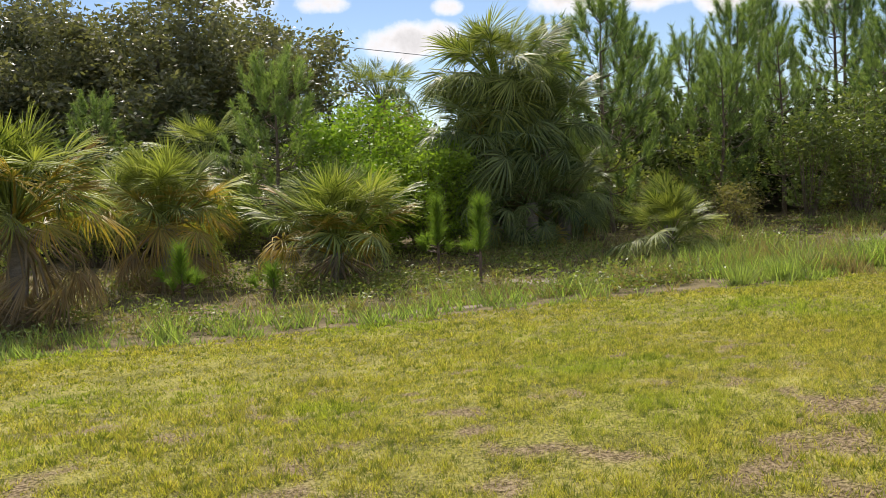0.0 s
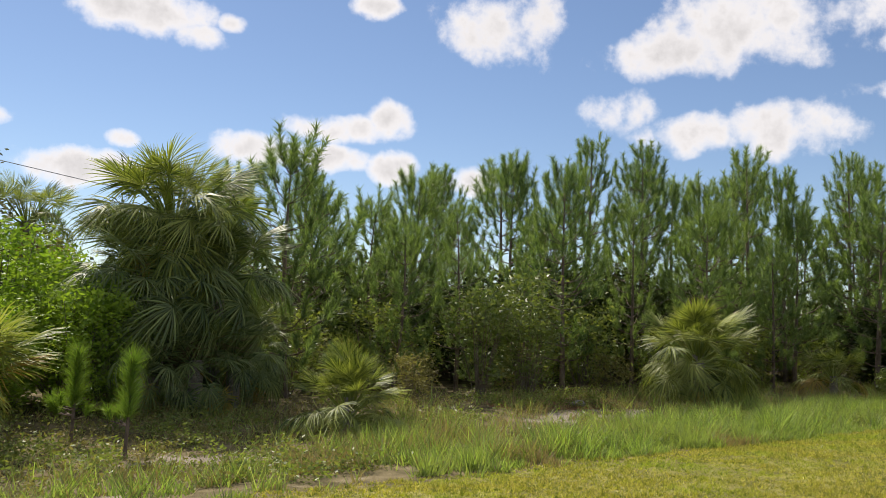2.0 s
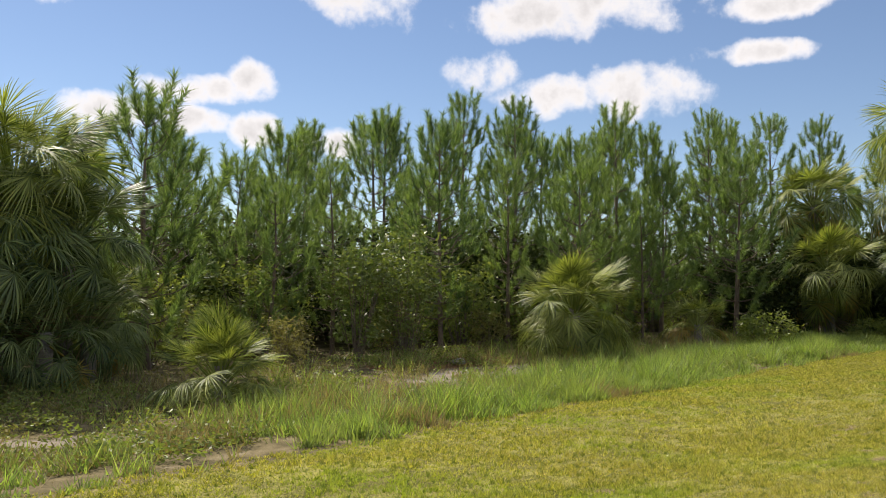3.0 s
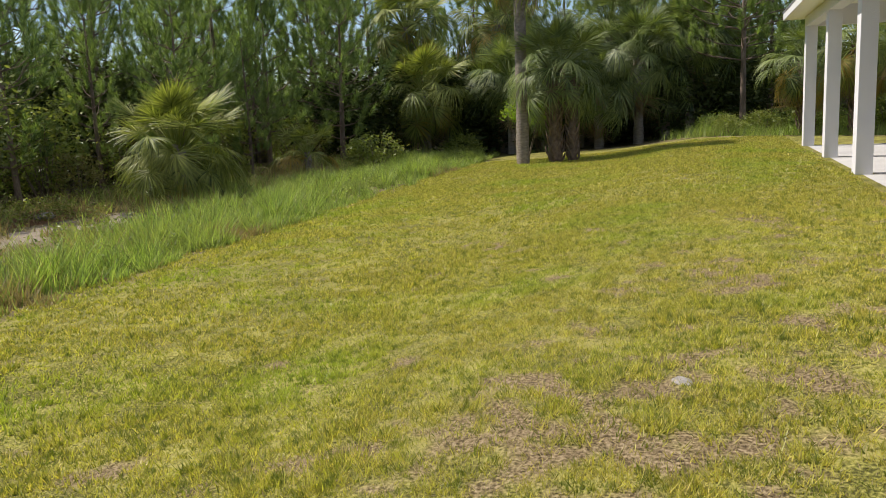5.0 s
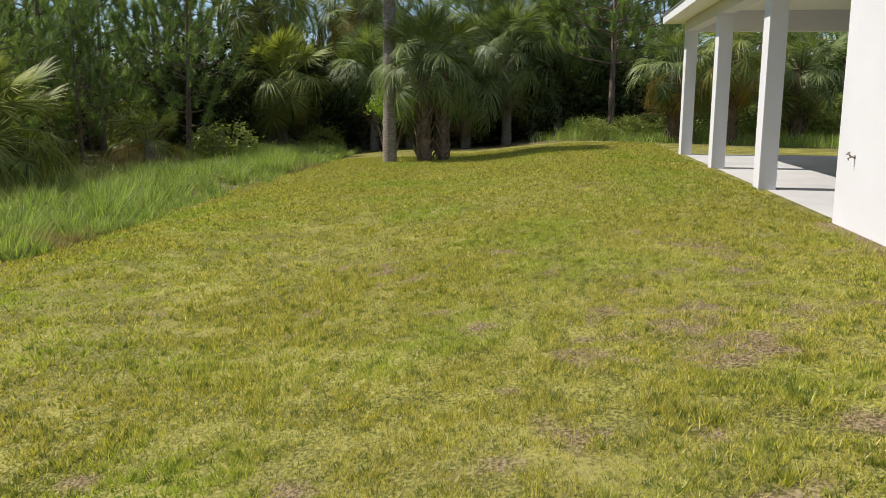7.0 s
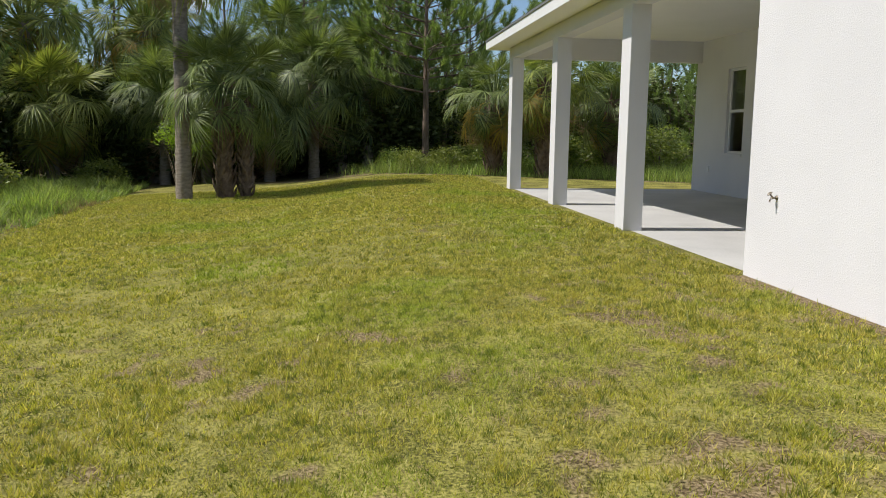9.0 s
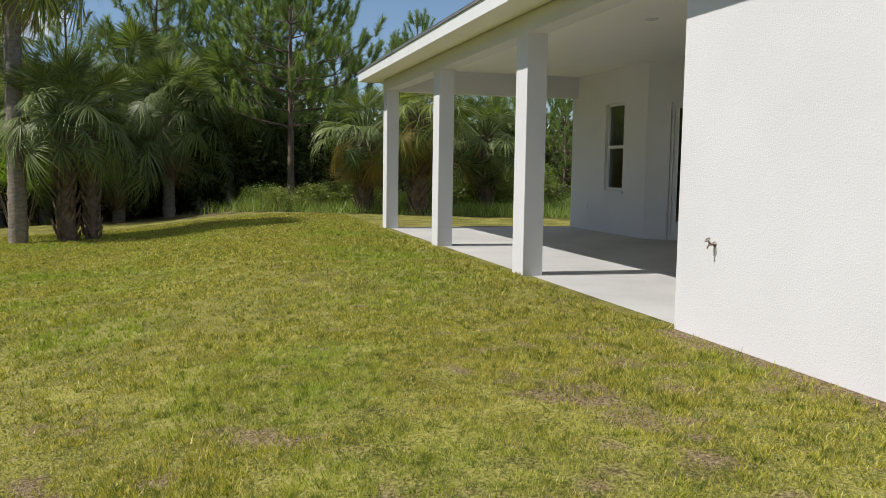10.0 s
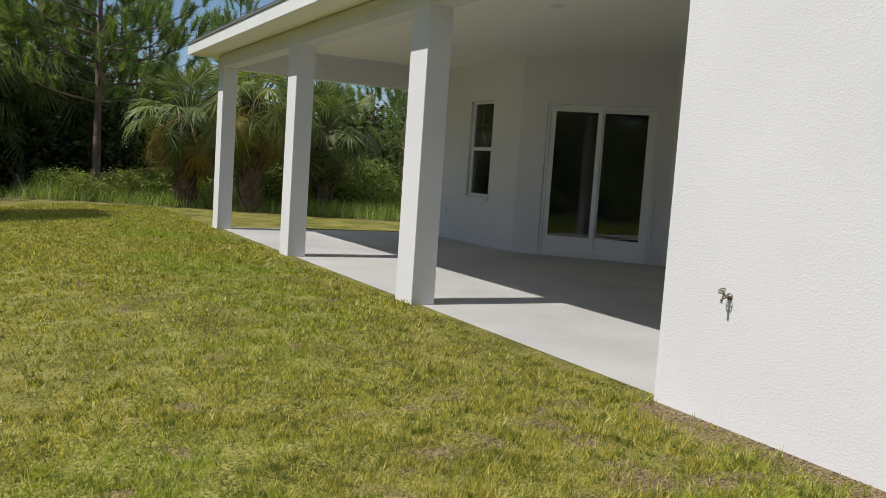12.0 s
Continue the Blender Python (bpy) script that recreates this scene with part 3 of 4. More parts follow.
for k in (1, 2):
    xk = WX0 + FR + (WX1 - WX0 - 2 * FR) * k / 3
    part("muntin", boxed(xk - 0.006, WY - 0.03, MIDZ + 0.03, xk + 0.006, WY - 0.02, WZ1 - FR), VINYL, window)
zk = (MIDZ + WZ1) / 2
part("muntin", boxed(WX0 + FR, WY - 0.032, zk - 0.006, WX1 - FR, WY - 0.019, zk + 0.006), VINYL, window)

# sliding door in the angled wall
door = tagged(new("door_1"), "closed white sliding glass door with two panels", "sliding door", kind="structure")
Z0 = FLOOR + 0.01
bm = angled(DX0 - 0.05, 0, Z0, DX0 + 0.02, 0.02, DZ1 + 0.05, 0.004)
angled(DX1 - 0.02, 0, Z0, DX1 + 0.05, 0.02, DZ1 + 0.05, 0.004, bm)
angled(DX0 + 0.02, 0, DZ1 - 0.02, DX1 - 0.02, 0.02, DZ1 + 0.05, 0.004, bm)
part("casing", bm, STUCCO, door, "raised white stucco band")
bm = angled(DX0 + 0.02, -0.14, Z0, DX0 + 0.07, -0.012, DZ1 - 0.02, 0.003)
angled(DX1 - 0.07, -0.14, Z0, DX1 - 0.02, -0.012, DZ1 - 0.02, 0.003, bm)
angled(DX0 + 0.07, -0.14, DZ1 - 0.07, DX1 - 0.07, -0.012, DZ1 - 0.02, 0.003, bm)
angled(DX0 + 0.07, -0.14, Z0, DX1 - 0.07, -0.012, Z0 + 0.07, 0.003, bm)
part("door_frame", bm, VINYL, door)
mid = (DX0 + DX1) / 2
for a, b, d in ((DX0 + 0.07, mid + 0.03, -0.05), (mid - 0.03, DX1 - 0.07, -0.10)):
    bm = angled(a, d - 0.035, Z0 + 0.07, a + 0.085, d, DZ1 - 0.07, 0.003)
    angled(b - 0.085, d - 0.035, Z0 + 0.07, b, d, DZ1 - 0.07, 0.003, bm)
    angled(a + 0.085, d - 0.035, DZ1 - 0.13, b - 0.085, d, DZ1 - 0.07, 0.003, bm)
    angled(a + 0.085, d - 0.035, Z0 + 0.07, b - 0.085, d, Z0 + 0.33, 0.003, bm)
    leaf = part("panel", bm, VINYL, door)
    part("pane", angled(a + 0.085, d - 0.022, Z0 + 0.33, b - 0.085, d - 0.014, DZ1 - 0.13), GLASS, leaf).visible_shadow = False
part("door_handle", angled(DX1 - 0.145, -0.099, 1.05, DX1 - 0.115, -0.06, 1.32, 0.004), VINYL, door, "white pull handle")

# outlet on the window wall
outlet = tagged(new("wall_outlet"), "small white covered outlet on the stucco patio wall", "outlet")
outlet.location = (23.95, BEND[1], 0.66)
part("cover", boxed(-0.04, 0, -0.065, 0.04, 0.03, 0.065, bevel=0.008), PLASTIC, outlet)

# recessed light in the patio ceiling
lamp = tagged(new("recessed_light"), "round white unlit downlight in the patio ceiling", "ceiling light")
lamp.location = (17.6, -0.8, CEIL_Z)
for name, r0, r1, z in (("trim_ring", 0.06, 0.09, -0.012), ("lens", 0.0, 0.06, -0.006)):
    bm = bmesh.new()
    rings = [[bm.verts.new((r * math.cos(a * math.pi / 12), r * math.sin(a * math.pi / 12), zz)) for a in range(24)] for r, zz in ((max(r0, 0.004), z), (r1, z), (r1, -0.0005))]
    for p, q in zip(rings, rings[1:]):
        for k in range(24):
            bm.faces.new((p[k], p[(k + 1) % 24], q[(k + 1) % 24], q[k]))
    part(name, bm, PLASTIC, lamp)


def hose_bib(x, z):
    """Garden tap: wall flange, body, spout turned down, bonnet and wheel handle."""
    tap = tagged(new("hose_bib"), "weathered brass garden tap on the white stucco wall", "tap")
    tap.location, tap.scale = (x, WALL_Y, z), (0.62, 0.62, 0.62)
    child("body", tubes_mesh("body", [tube([(0, 0, 0), (0, 0.012, 0), (0, 0.0121, 0), (0, 0.06, 0)], [0.034, 0.032, 0.014, 0.016], 12)], BRASS), tap)
    child("spout", tubes_mesh("spout", [tube([(0, 0.05, 0), (0, 0.085, -0.008), (0, 0.10, -0.03), (0, 0.102, -0.058)], [0.016, 0.016, 0.015, 0.017], 12)], BRASS), tap)
    child("bonnet", tubes_mesh("bonnet", [tube([(0, 0.06, 0.0), (0, 0.085, 0.03), (0, 0.10, 0.05)], [0.014, 0.013, 0.009], 10)], BRASS), tap)
    ring = [(0.035 * math.cos(k * math.pi / 8), 0.105 + 0.025 * math.sin(k * math.pi / 8), 0.055 - 0.022 * math.sin(k * math.pi / 8)) for k in range(17)]
    child("handle", tubes_mesh("handle", [tube(ring, [0.006] * 17, 6), tube([ring[0], ring[8]], [0.005, 0.005], 6), tube([ring[4], ring[12]], [0.005, 0.005], 6)], BRASS), tap)


hose_bib(12.56, 0.87)


# ---- palms ----
def frond_mesh(name, spread, droop, fold, material, segs=30, petiole=0.60, blade=0.42, seed=0, arch=0.10, bend=0.0):
    """A fan leaf of unit length: an arching stalk along +x and pleated segments that part halfway and droop at their tips."""
    r = random.Random(seed)
    v = []
    hubz = -arch * 0.6
    cb, sb = math.cos(radians(bend)), math.sin(radians(bend))
    lift = Vector((sb, 0, cb))
    sv, sf = tube([(0, 0, 0), (petiole * 0.55, 0, arch * 0.25), (petiole, 0, hubz)], [0.020, 0.012, 0.009], 4)
    v += [tuple(p) for p in sv]
    tris = []
    for q in sf:
        tris += [(q[0], q[1], q[2]), (q[0], q[2], q[3])]
    step = radians(spread) / segs
    for k in range(segs):
        a = -radians(spread) / 2 + (k + 0.5) * step + r.uniform(-0.25, 0.25) * step
        rad = blade * (1 - 0.16 * abs(a) / math.pi) * r.uniform(0.84, 1.10)
        hub = Vector((petiole - 0.02 + 0.09 * max(0.0, math.cos(a)), 0, hubz - 0.03 * max(0.0, math.cos(a))))
        d = Vector((math.cos(a) * cb, math.sin(a), -math.cos(a) * sb))
        side = Vector((-math.sin(a) * cb, math.cos(a), math.sin(a) * sb))
        dr = droop * r.uniform(0.3, 1.5)
        tilt = r.uniform(-0.16, 0.16)
        pitch_ = -0.25 * max(0.0, math.cos(a)) * arch * 4
        row = []
        for u, w in ((0.40, 0.74), (0.74, 0.40)):
            c = hub + d * rad * u * (1 - 0.3 * dr * u * u) + Vector((0, 0, -dr * rad * u ** 2.6)) + lift * ((pitch_ + tilt) * rad * u - fold * abs(math.sin(a)) * rad * u)
            hw = rad * 0.50 * math.tan(step * 0.5) * w
            row.append([c - side * hw, c + lift * hw, c + side * hw])
        tip = hub + d * rad * (1 - 0.45 * dr) + Vector((0, 0, -dr * rad * 1.35)) + lift * ((pitch_ + tilt) * rad - fold * abs(math.sin(a)) * rad)
        o = len(v)
        v.append(tuple(hub))
        for rw in row:
            v += [tuple(q) for q in rw]
        v.append(tuple(tip))
        tris += [(o, o + 1, o + 2), (o, o + 2, o + 3), (o + 1, o + 4, o + 5), (o + 1, o + 5, o + 2), (o + 2, o + 5, o + 6), (o + 2, o + 6, o + 3),
                 (o + 4, o + 7, o + 5), (o + 5, o + 7, o + 6)]
    return np_mesh(name, v, tris, material)


FRONDS = {}
for tone, mat in (("green", PALM_GREEN), ("blue", PALM_BLUE), ("yellow", PALM_YELLOW), ("dead", PALM_DEAD)):
    FRONDS[tone] = [[frond_mesh("frond", 150, 0.06, 0.14, mat, 28, seed=1, arch=0.0, bend=4), frond_mesh("frond", 200, 0.16, 0.12, mat, 32, seed=2, arch=0.03, bend=14), frond_mesh("frond", 175, 0.12, 0.24, mat, 30, seed=12, arch=0.02, bend=22)],
                    [frond_mesh("frond", 240, 0.34, 0.16, mat, 34, seed=3, bend=28), frond_mesh("frond", 265, 0.42, 0.2, mat, 36, seed=4, arch=0.14, bend=40), frond_mesh("frond", 225, 0.52, 0.12, mat, 33, seed=14, arch=0.12, bend=52)],
                    [frond_mesh("frond", 250, 0.58, 0.26, mat, 33, seed=5, arch=0.14, bend=50), frond_mesh("frond", 220, 0.66, 0.34, mat, 30, seed=6, arch=0.16, bend=64), frond_mesh("frond", 265, 0.54, 0.2, mat, 34, seed=16, arch=0.14, bend=42)]]
FRONDS["dead"][2] = [frond_mesh("frond", 120, 0.40, 0.8, PALM_DEAD, 24, seed=7, bend=30), frond_mesh("frond", 90, 0.35, 1.0, PALM_DEAD, 20, seed=8, bend=42)]


def trunk_mesh(h, r0, r1, rings, material, seed, lean=(0, 0)):
    rnd = random.Random(seed)
    pts, rad = [], []
    for k in range(rings + 1):
        u = k / rings
        pts.append((lean[0] * u * u, lean[1] * u * u, -0.25 + (h + 0.25) * u))
        rad.append((r0 + (r1 - r0) * min(1, u * 3) if u < 0.33 else r1) * (1 + (0.05 if k % 2 else -0.03) + rnd.uniform(-0.03, 0.03)))
    return tubes_mesh("trunk", [tube(pts, rad, 12)], material)


def boots_mesh(h, r, n, seed):
    """Old leaf bases that criss-cross round a trunk."""
    rnd = random.Random(seed)
    out = []
    for k in range(n):
        a, z = k * 2.399, h * (k + 0.5) / n
        d = Vector((math.cos(a), math.sin(a), 0))
        s = Vector((-math.sin(a), math.cos(a), 0)) * rnd.choice((-1, 1)) * 0.09
        p = d * r * 0.92 + Vector((0, 0, z - 0.08))
        out.append(tube([p, p + d * 0.07 + s * 0.5 + Vector((0, 0, 0.10)), p + d * 0.11 + s + Vector((0, 0, 0.22 + rnd.uniform(0, 0.1)))], [0.05, 0.036, 0.02], 5))
    return tubes_mesh("boot_layer", out, BOOT, False)


def palm(x, y, trunk_h, size, label, live=30, yellow=4, dead=8, tone="green", r=0.17, seed=0, boots=False, top=78, low=-35, group="sabal palms", stems=(), turn=None, tiers=0.3):
    """A cabbage palm: stem, and fronds from upright young ones to drooping old ones; size is a frond's length."""
    rnd = random.Random(seed + 17)
    root = tagged(new("sabal_palm"), label, "palm tree", group)
    root.matrix_basis = pose(x, y, float(height(x, y)), 0, 0, rnd.uniform(0, 360) if turn is None else turn)
    if trunk_h > 0.15:
        child("trunk", trunk_mesh(trunk_h, r * 1.2, r, max(4, int(trunk_h * 7)), BOOT if boots else PALM_BARK, seed), root)
        if boots:
            tagged(child("boot_layer", boots_mesh(trunk_h, r, int(26 * trunk_h), seed), root, None, "brown split leaf bases"), kind="stuff")
    for dx, dy, h2, r2 in stems:
        child("trunk", trunk_mesh(h2, r2 * 1.15, r2, int(h2 * 7), BOOT, seed + 5), root, pose(dx, dy, 0))
        tagged(child("boot_layer", boots_mesh(h2, r2, int(24 * h2), seed + 6), root, pose(dx, dy, 0), "brown split leaf bases"), kind="stuff")
    live = round(live * 1.3)
    total = live + yellow + dead
    for k in range(total):
        u = (k + 0.5) / total
        if k < live:
            kind, elev = tone, top - (top - low) * (k / max(1, live)) ** 1.3
        elif k < live + yellow:
            kind, elev = "yellow", low + 26 - 34 * (k - live) / max(1, yellow)
        else:
            kind, elev = "dead", min(low, 0) - 25 - 38 * (k - live - yellow) / max(1, dead)
        elev += rnd.uniform(-15, 15)
        shape = 0 if elev > 32 else 1 if elev > -8 else 2
        mesh = rnd.choice(FRONDS[kind][min(shape, 1) if kind == "yellow" else shape])
        s = size * rnd.uniform(0.68, 1.12) * (0.85 if elev > 60 else 1.0)
        m = pose(0, 0, max(0.05, trunk_h - tiers * u), 0, 0, k * 137.5 + rnd.uniform(-14, 14)) @ pose(0.5 * r, 0, 0, rnd.uniform(-42, 42), -elev, 0)
        ob = child("frond", mesh, root, m @ Matrix.Scale(s, 4), "dry brown frond" if kind == "dead" else "yellowing frond" if kind == "yellow" else "")
    return root


# ---- pines ----
def brush(out, p, d, length, needle, n, rnd, width=0.025):
    """Needles set round an upright shoot, swept towards its tip like a bottle brush."""
    d = d.normalized()
    a = d.orthogonal().normalized()
    b = d.cross(a)
    t = rnd.random(n)
    ang = rnd.random(n) * 2 * np.pi
    lift = rnd.uniform(0.45, 1.2, n)
    rad = np.cos(ang)[:, None] * np.array(a) + np.sin(ang)[:, None] * np.array(b)
    start = np.array(p) + np.array(d) * (t * length)[:, None]
    way_ = rad * np.cos(lift)[:, None] + np.array(d) * np.sin(lift)[:, None]
    ln = needle * rnd.uniform(0.75, 1.2, n)
    tip = start + way_ * ln[:, None]
    side = np.cross(way_, rnd.normal(size=(n, 3)))
    side /= np.linalg.norm(side, axis=1)[:, None] + 1e-6
    w = side * width / 2
    out.append(np.stack([start - w, start + w, tip], 1))


def pine(name, h, spread, clear, seed, label, density=1.0, material=None, whorl=0.46, needle=0.25, group="slash pines", thin=0.0, fine=0.019):
    """A young slash pine at the origin: tapered trunk, whorls of upswept limbs that end in upright needle candles."""
    rnd, rr = np.random.RandomState(seed), random.Random(seed)
    root = tagged(new(name), label, "pine tree", group)
    bend = (rr.uniform(-0.2, 0.2), rr.uniform(-0.2, 0.2))
    at = lambda z: Vector((bend[0] * math.sin(z / h * 2.6), bend[1] * math.sin(z / h * 2.1), z))
    r0 = 0.012 * h + 0.02
    trunk = [tube([at(z) for z in np.linspace(-0.2, h - 0.3, 12)], [r0 * (1 - 0.9 * u) for u in np.linspace(0, 1, 12)], 8)]
    limbs, tri = [], []
    z = clear
    while z < h - 0.4:
        u = (z - clear) / (h - clear)
        a0 = rr.uniform(0, 6.3)
        n = rr.randint(4, 6)
        for k in range(n):
            if rr.random() < 0.06 + thin:
                continue
            a = a0 + 6.283 * k / n + rr.uniform(-0.35, 0.35)
            reach = spread * (0.75 + 0.9 * u if u < 0.25 else max(0.14, (1 - u) ** 0.75 * 1.2)) * rr.uniform(0.5, 1.35)
            d = Vector((math.cos(a), math.sin(a), 0))
            base = at(z)
            rise = reach * (0.25 + 0.55 * u)
            pts = [base, base + d * reach * 0.6 + Vector((0, 0, rise * 0.35)), base + d * reach + Vector((0, 0, rise))]
            limbs.append(tube(pts, [r0 * 0.30 * (1 - 0.6 * u), r0 * 0.18 * (1 - 0.6 * u), 0.008], 4))
            size = rr.uniform(0.75, 1.25) * (0.85 + 0.3 * u)
            lean = 0.55 - 0.40 * u
            brush(tri, pts[2] - Vector((0, 0, 0.08)), Vector((d.x * lean, d.y * lean, 1.0)), 0.62 * size, needle * 0.92, int(175 * density), rnd, fine)
            for q in range(1 + int(reach * 1.2)):
                f = rr.uniform(0.35, 1.0)
                p = pts[0].lerp(pts[1], f / 0.6) if f < 0.6 else pts[1].lerp(pts[2], (f - 0.6) / 0.4)
                sd = Vector((-d.y, d.x, 0)) * rr.choice((-1, 1))
                e = p + (sd * rr.uniform(0.5, 1.0) + d * 0.35) * (0.16 + reach * 0.24) + Vector((0, 0, 0.08 + 0.06 * reach))
                limbs.append(tube([p, e], [0.010, 0.006], 3))
                brush(tri, e - Vector((0, 0, 0.06)), Vector((sd.x * 0.35 + d.x * 0.25, sd.y * 0.35 + d.y * 0.25, 0.85)), 0.44 * size, needle * 0.9, int(120 * density), rnd, fine)
        z += whorl * rr.uniform(0.7, 1.3) * (1 if u < 0.7 else 0.75)
    brush(tri, at(h - 0.75), Vector((0, 0, 1)), 0.62, needle * 0.85, int(150 * density), rnd, fine)
    child("trunk", tubes_mesh("trunk", trunk, BARK), root)
    tagged(child("branchwork", tubes_mesh("branchwork", limbs, BARK), root), kind="stuff")
    tri = np.concatenate(tri).reshape(-1, 3)
    child("crown", np_mesh("crown", tri, np.arange(len(tri)).reshape(-1, 3), material or NEEDLE), root, None, "green needle brushes")
    return root


def seedling(x, y, h, seed, label, sides):
    """A pine seedling: one bushy candle on a thin stem, with small side shoots."""
    rnd, rr = np.random.RandomState(seed), random.Random(seed)
    root = tagged(new("pine_seedling"), label, "pine tree", "pine seedlings")
    root.location = (x, y, float(height(x, y)))
    tri, stems = [], [tube([(0, 0, -0.1), (0.02, 0, h * 0.5), (0, 0.02, h * 0.92)], [0.03, 0.022, 0.01], 7)]
    brush(tri, Vector((0, 0, h * 0.32)), Vector((0.03, 0, 1)), h * 0.54, 0.30, int(460 * h), rnd, 0.013)
    for k in range(sides):
        a, z = rr.uniform(0, 6.28), h * rr.uniform(0.2, 0.34)
        e = Vector((math.cos(a) * 0.25, math.sin(a) * 0.25, z + 0.06))
        stems.append(tube([(0, 0, z), e], [0.012, 0.008], 5))
        brush(tri, e, Vector((math.cos(a) * 0.4, math.sin(a) * 0.4, 1)), 0.16, 0.2, 90, rnd, 0.013)
    child("stem", tubes_mesh("stem", stems, BARK), root)
    tri = np.concatenate(tri).reshape(-1, 3)
    child("needle_brush", np_mesh("needle_brush", tri, np.arange(len(tri)).reshape(-1, 3), NEEDLE_YOUNG), root)


# ---- broadleaf plants ----
def leaf_cloud(centres, spread, per, size, rnd, squash=0.8):
    """Small folded leaves scattered round clump centres; quads."""
    c = np.repeat(np.asarray(centres), per, axis=0)
    n = len(c)
    p = c + rnd.normal(size=(n, 3)) * np.array([spread, spread, spread * squash])
    a = rnd.normal(size=(n, 3))
    a[:, 2] *= 0.6
    a /= np.linalg.norm(a, axis=1)[:, None]
    b = np.cross(a, rnd.normal(size=(n, 3)))
    b /= np.linalg.norm(b, axis=1)[:, None] + 1e-6
    s = size * rnd.uniform(0.6, 1.3, n)[:, None]
    return np.stack([p - a * s, p + b * s * 0.42, p + a * s, p - b * s * 0.42], 1).reshape(-1, 3)


def bush(name, label, category, w, h, clumps, per, size, material, seed, group="", stem=0.012, spread=0.13, low=0.12):
    """A shrub at the origin: forked stems and many small leaves in clumps, with gaps."""
    rnd, rr = np.random.RandomState(seed), random.Random(seed)
    root = tagged(new(name), label, category, group)
    centres, stems = [], []
    for k in range(clumps):
        a, q = rr.uniform(0, 6.283), math.sqrt(rr.random())
        z = h * (low + (0.98 - low) * rr.random() ** 0.8)
        wide = w * (0.55 + 0.45 * math.sin(min(1, z / h) * 2.6)) * q
        p = Vector((wide * math.cos(a), wide * math.sin(a), z))
        centres.append(tuple(p))
        if k % 3 == 0:
            stems.append(tube([(p.x * 0.15, p.y * 0.15, -0.1), (p.x * 0.55, p.y * 0.55, p.z * 0.55), p], [stem * 1.6, stem, stem * 0.4], 4))
    tagged(child("stemwork", tubes_mesh("stemwork", stems, TWIG), root), kind="stuff")
    v = leaf_cloud(centres, spread, per, size, rnd)
    child("leaves", np_mesh("leaves", v, np.arange(len(v)).reshape(-1, 4), material), root)
    return root


def oak(x, y, h, w, seed, label):
    """A broad live oak: short trunk, spreading limbs and a billowing crown of small leaves."""
    rnd, rr = np.random.RandomState(seed), random.Random(seed)
    root = tagged(new("live_oak"), label, "oak tree")
    root.location = (x, y, float(height(x, y)))
    limbs, centres = [], []
    for k in range(20):
        a = 6.283 * k / 20 + rr.uniform(-0.2, 0.2)
        reach, up = w * rr.uniform(0.45, 0.95), h * rr.uniform(0.35, 0.92)
        reach *= math.sqrt(max(0.1, 1 - (up / h - 0.35) ** 2 * 1.6))
        tip = Vector((reach * math.cos(a), reach * math.sin(a), up))
        knee = Vector((tip.x * 0.45, tip.y * 0.45, h * 0.2 + up * 0.35))
        limbs.append(tube([(0, 0, h * 0.12), knee, tip], [0.16, 0.10, 0.03], 6))
        for q in range(26):
            f = rr.uniform(0.35, 1.08)
            p = knee.lerp(tip, f)
            centres.append((p.x + rr.gauss(0, w * 0.13), p.y + rr.gauss(0, w * 0.13), max(h * 0.1, p.z + rr.gauss(0, h * 0.07))))
    child("trunk", tubes_mesh("trunk", [tube([(0, 0, -0.3), (0, 0, h * 0.1), (0.1, 0, h * 0.22)], [0.42, 0.32, 0.22], 10)], OAK_BARK), root)
    tagged(child("branchwork", tubes_mesh("branchwork", limbs, OAK_BARK), root), kind="stuff")
    v = leaf_cloud(centres, 0.34, 180, 0.105, rnd, 0.7)
    child("crown", np_mesh("crown", v, np.arange(len(v)).reshape(-1, 4), OAK_CROWN), root)
    return root


# ---- the palms along the rough ----
OLD = "low sabal palm with yellowing fronds and dead brown skirt"
palm(-2.75, 12.9, 1.7, 1.6, OLD, 46, 18, 34, "green", 0.11, 1, top=86, low=16, group="palms in the rough")
palm(-0.95, 16.4, 1.3, 1.6, OLD, 50, 18, 36, "green", 0.11, 2, top=86, low=18, group="palms in the rough")
palm(2.0, 15.1, 0.8, 1.65, OLD, 54, 12, 26, "green", 0.12, 3, top=88, low=26, group="palms in the rough")
palm(-0.2, 22.0, 2.3, 1.6, "yellow-green sabal palm standing among the pines", 22, 10, 6, "green", 0.16, 4)
palm(5.8, 29.6, 4.3, 1.8, "sabal palm crown standing against the sky", 28, 6, 10, "green", 0.2, 5)
palm(6.4, 18.6, 3.7, 1.85, "tall dense sabal palm with a long hanging skirt of fronds", 90, 4, 16, "green", 0.22, 6, top=72, low=-55)
palm(6.0, 18.2, 2.5, 1.75, "dense sabal palm with drooping fronds under a taller one", 66, 0, 20, "blue", 0.2, 7, low=-58)
palm(7.3, 18.5, 2.6, 1.75, "dense sabal palm with drooping fronds under a taller one", 60, 0, 16, "blue", 0.2, 8, low=-55)
palm(8.3, 14.6, 0.7, 1.15, "small bright green sabal palm with fronds from the ground", 64, 0, 6, "green", 0.1, 9, top=88, low=-10, tiers=0.6)
palm(20.2, 16.1, 1.35, 1.75, "bushy sabal palm with pale drooping lower fronds beside a sandy patch", 84, 2, 24, "green", 0.18, 12, top=86, low=-50, tiers=0.6)
palm(27.5, 16.2, 0.7, 1.3, "small sabal palm under the pines", 16, 4, 4, "green", 0.12, 11, low=0)
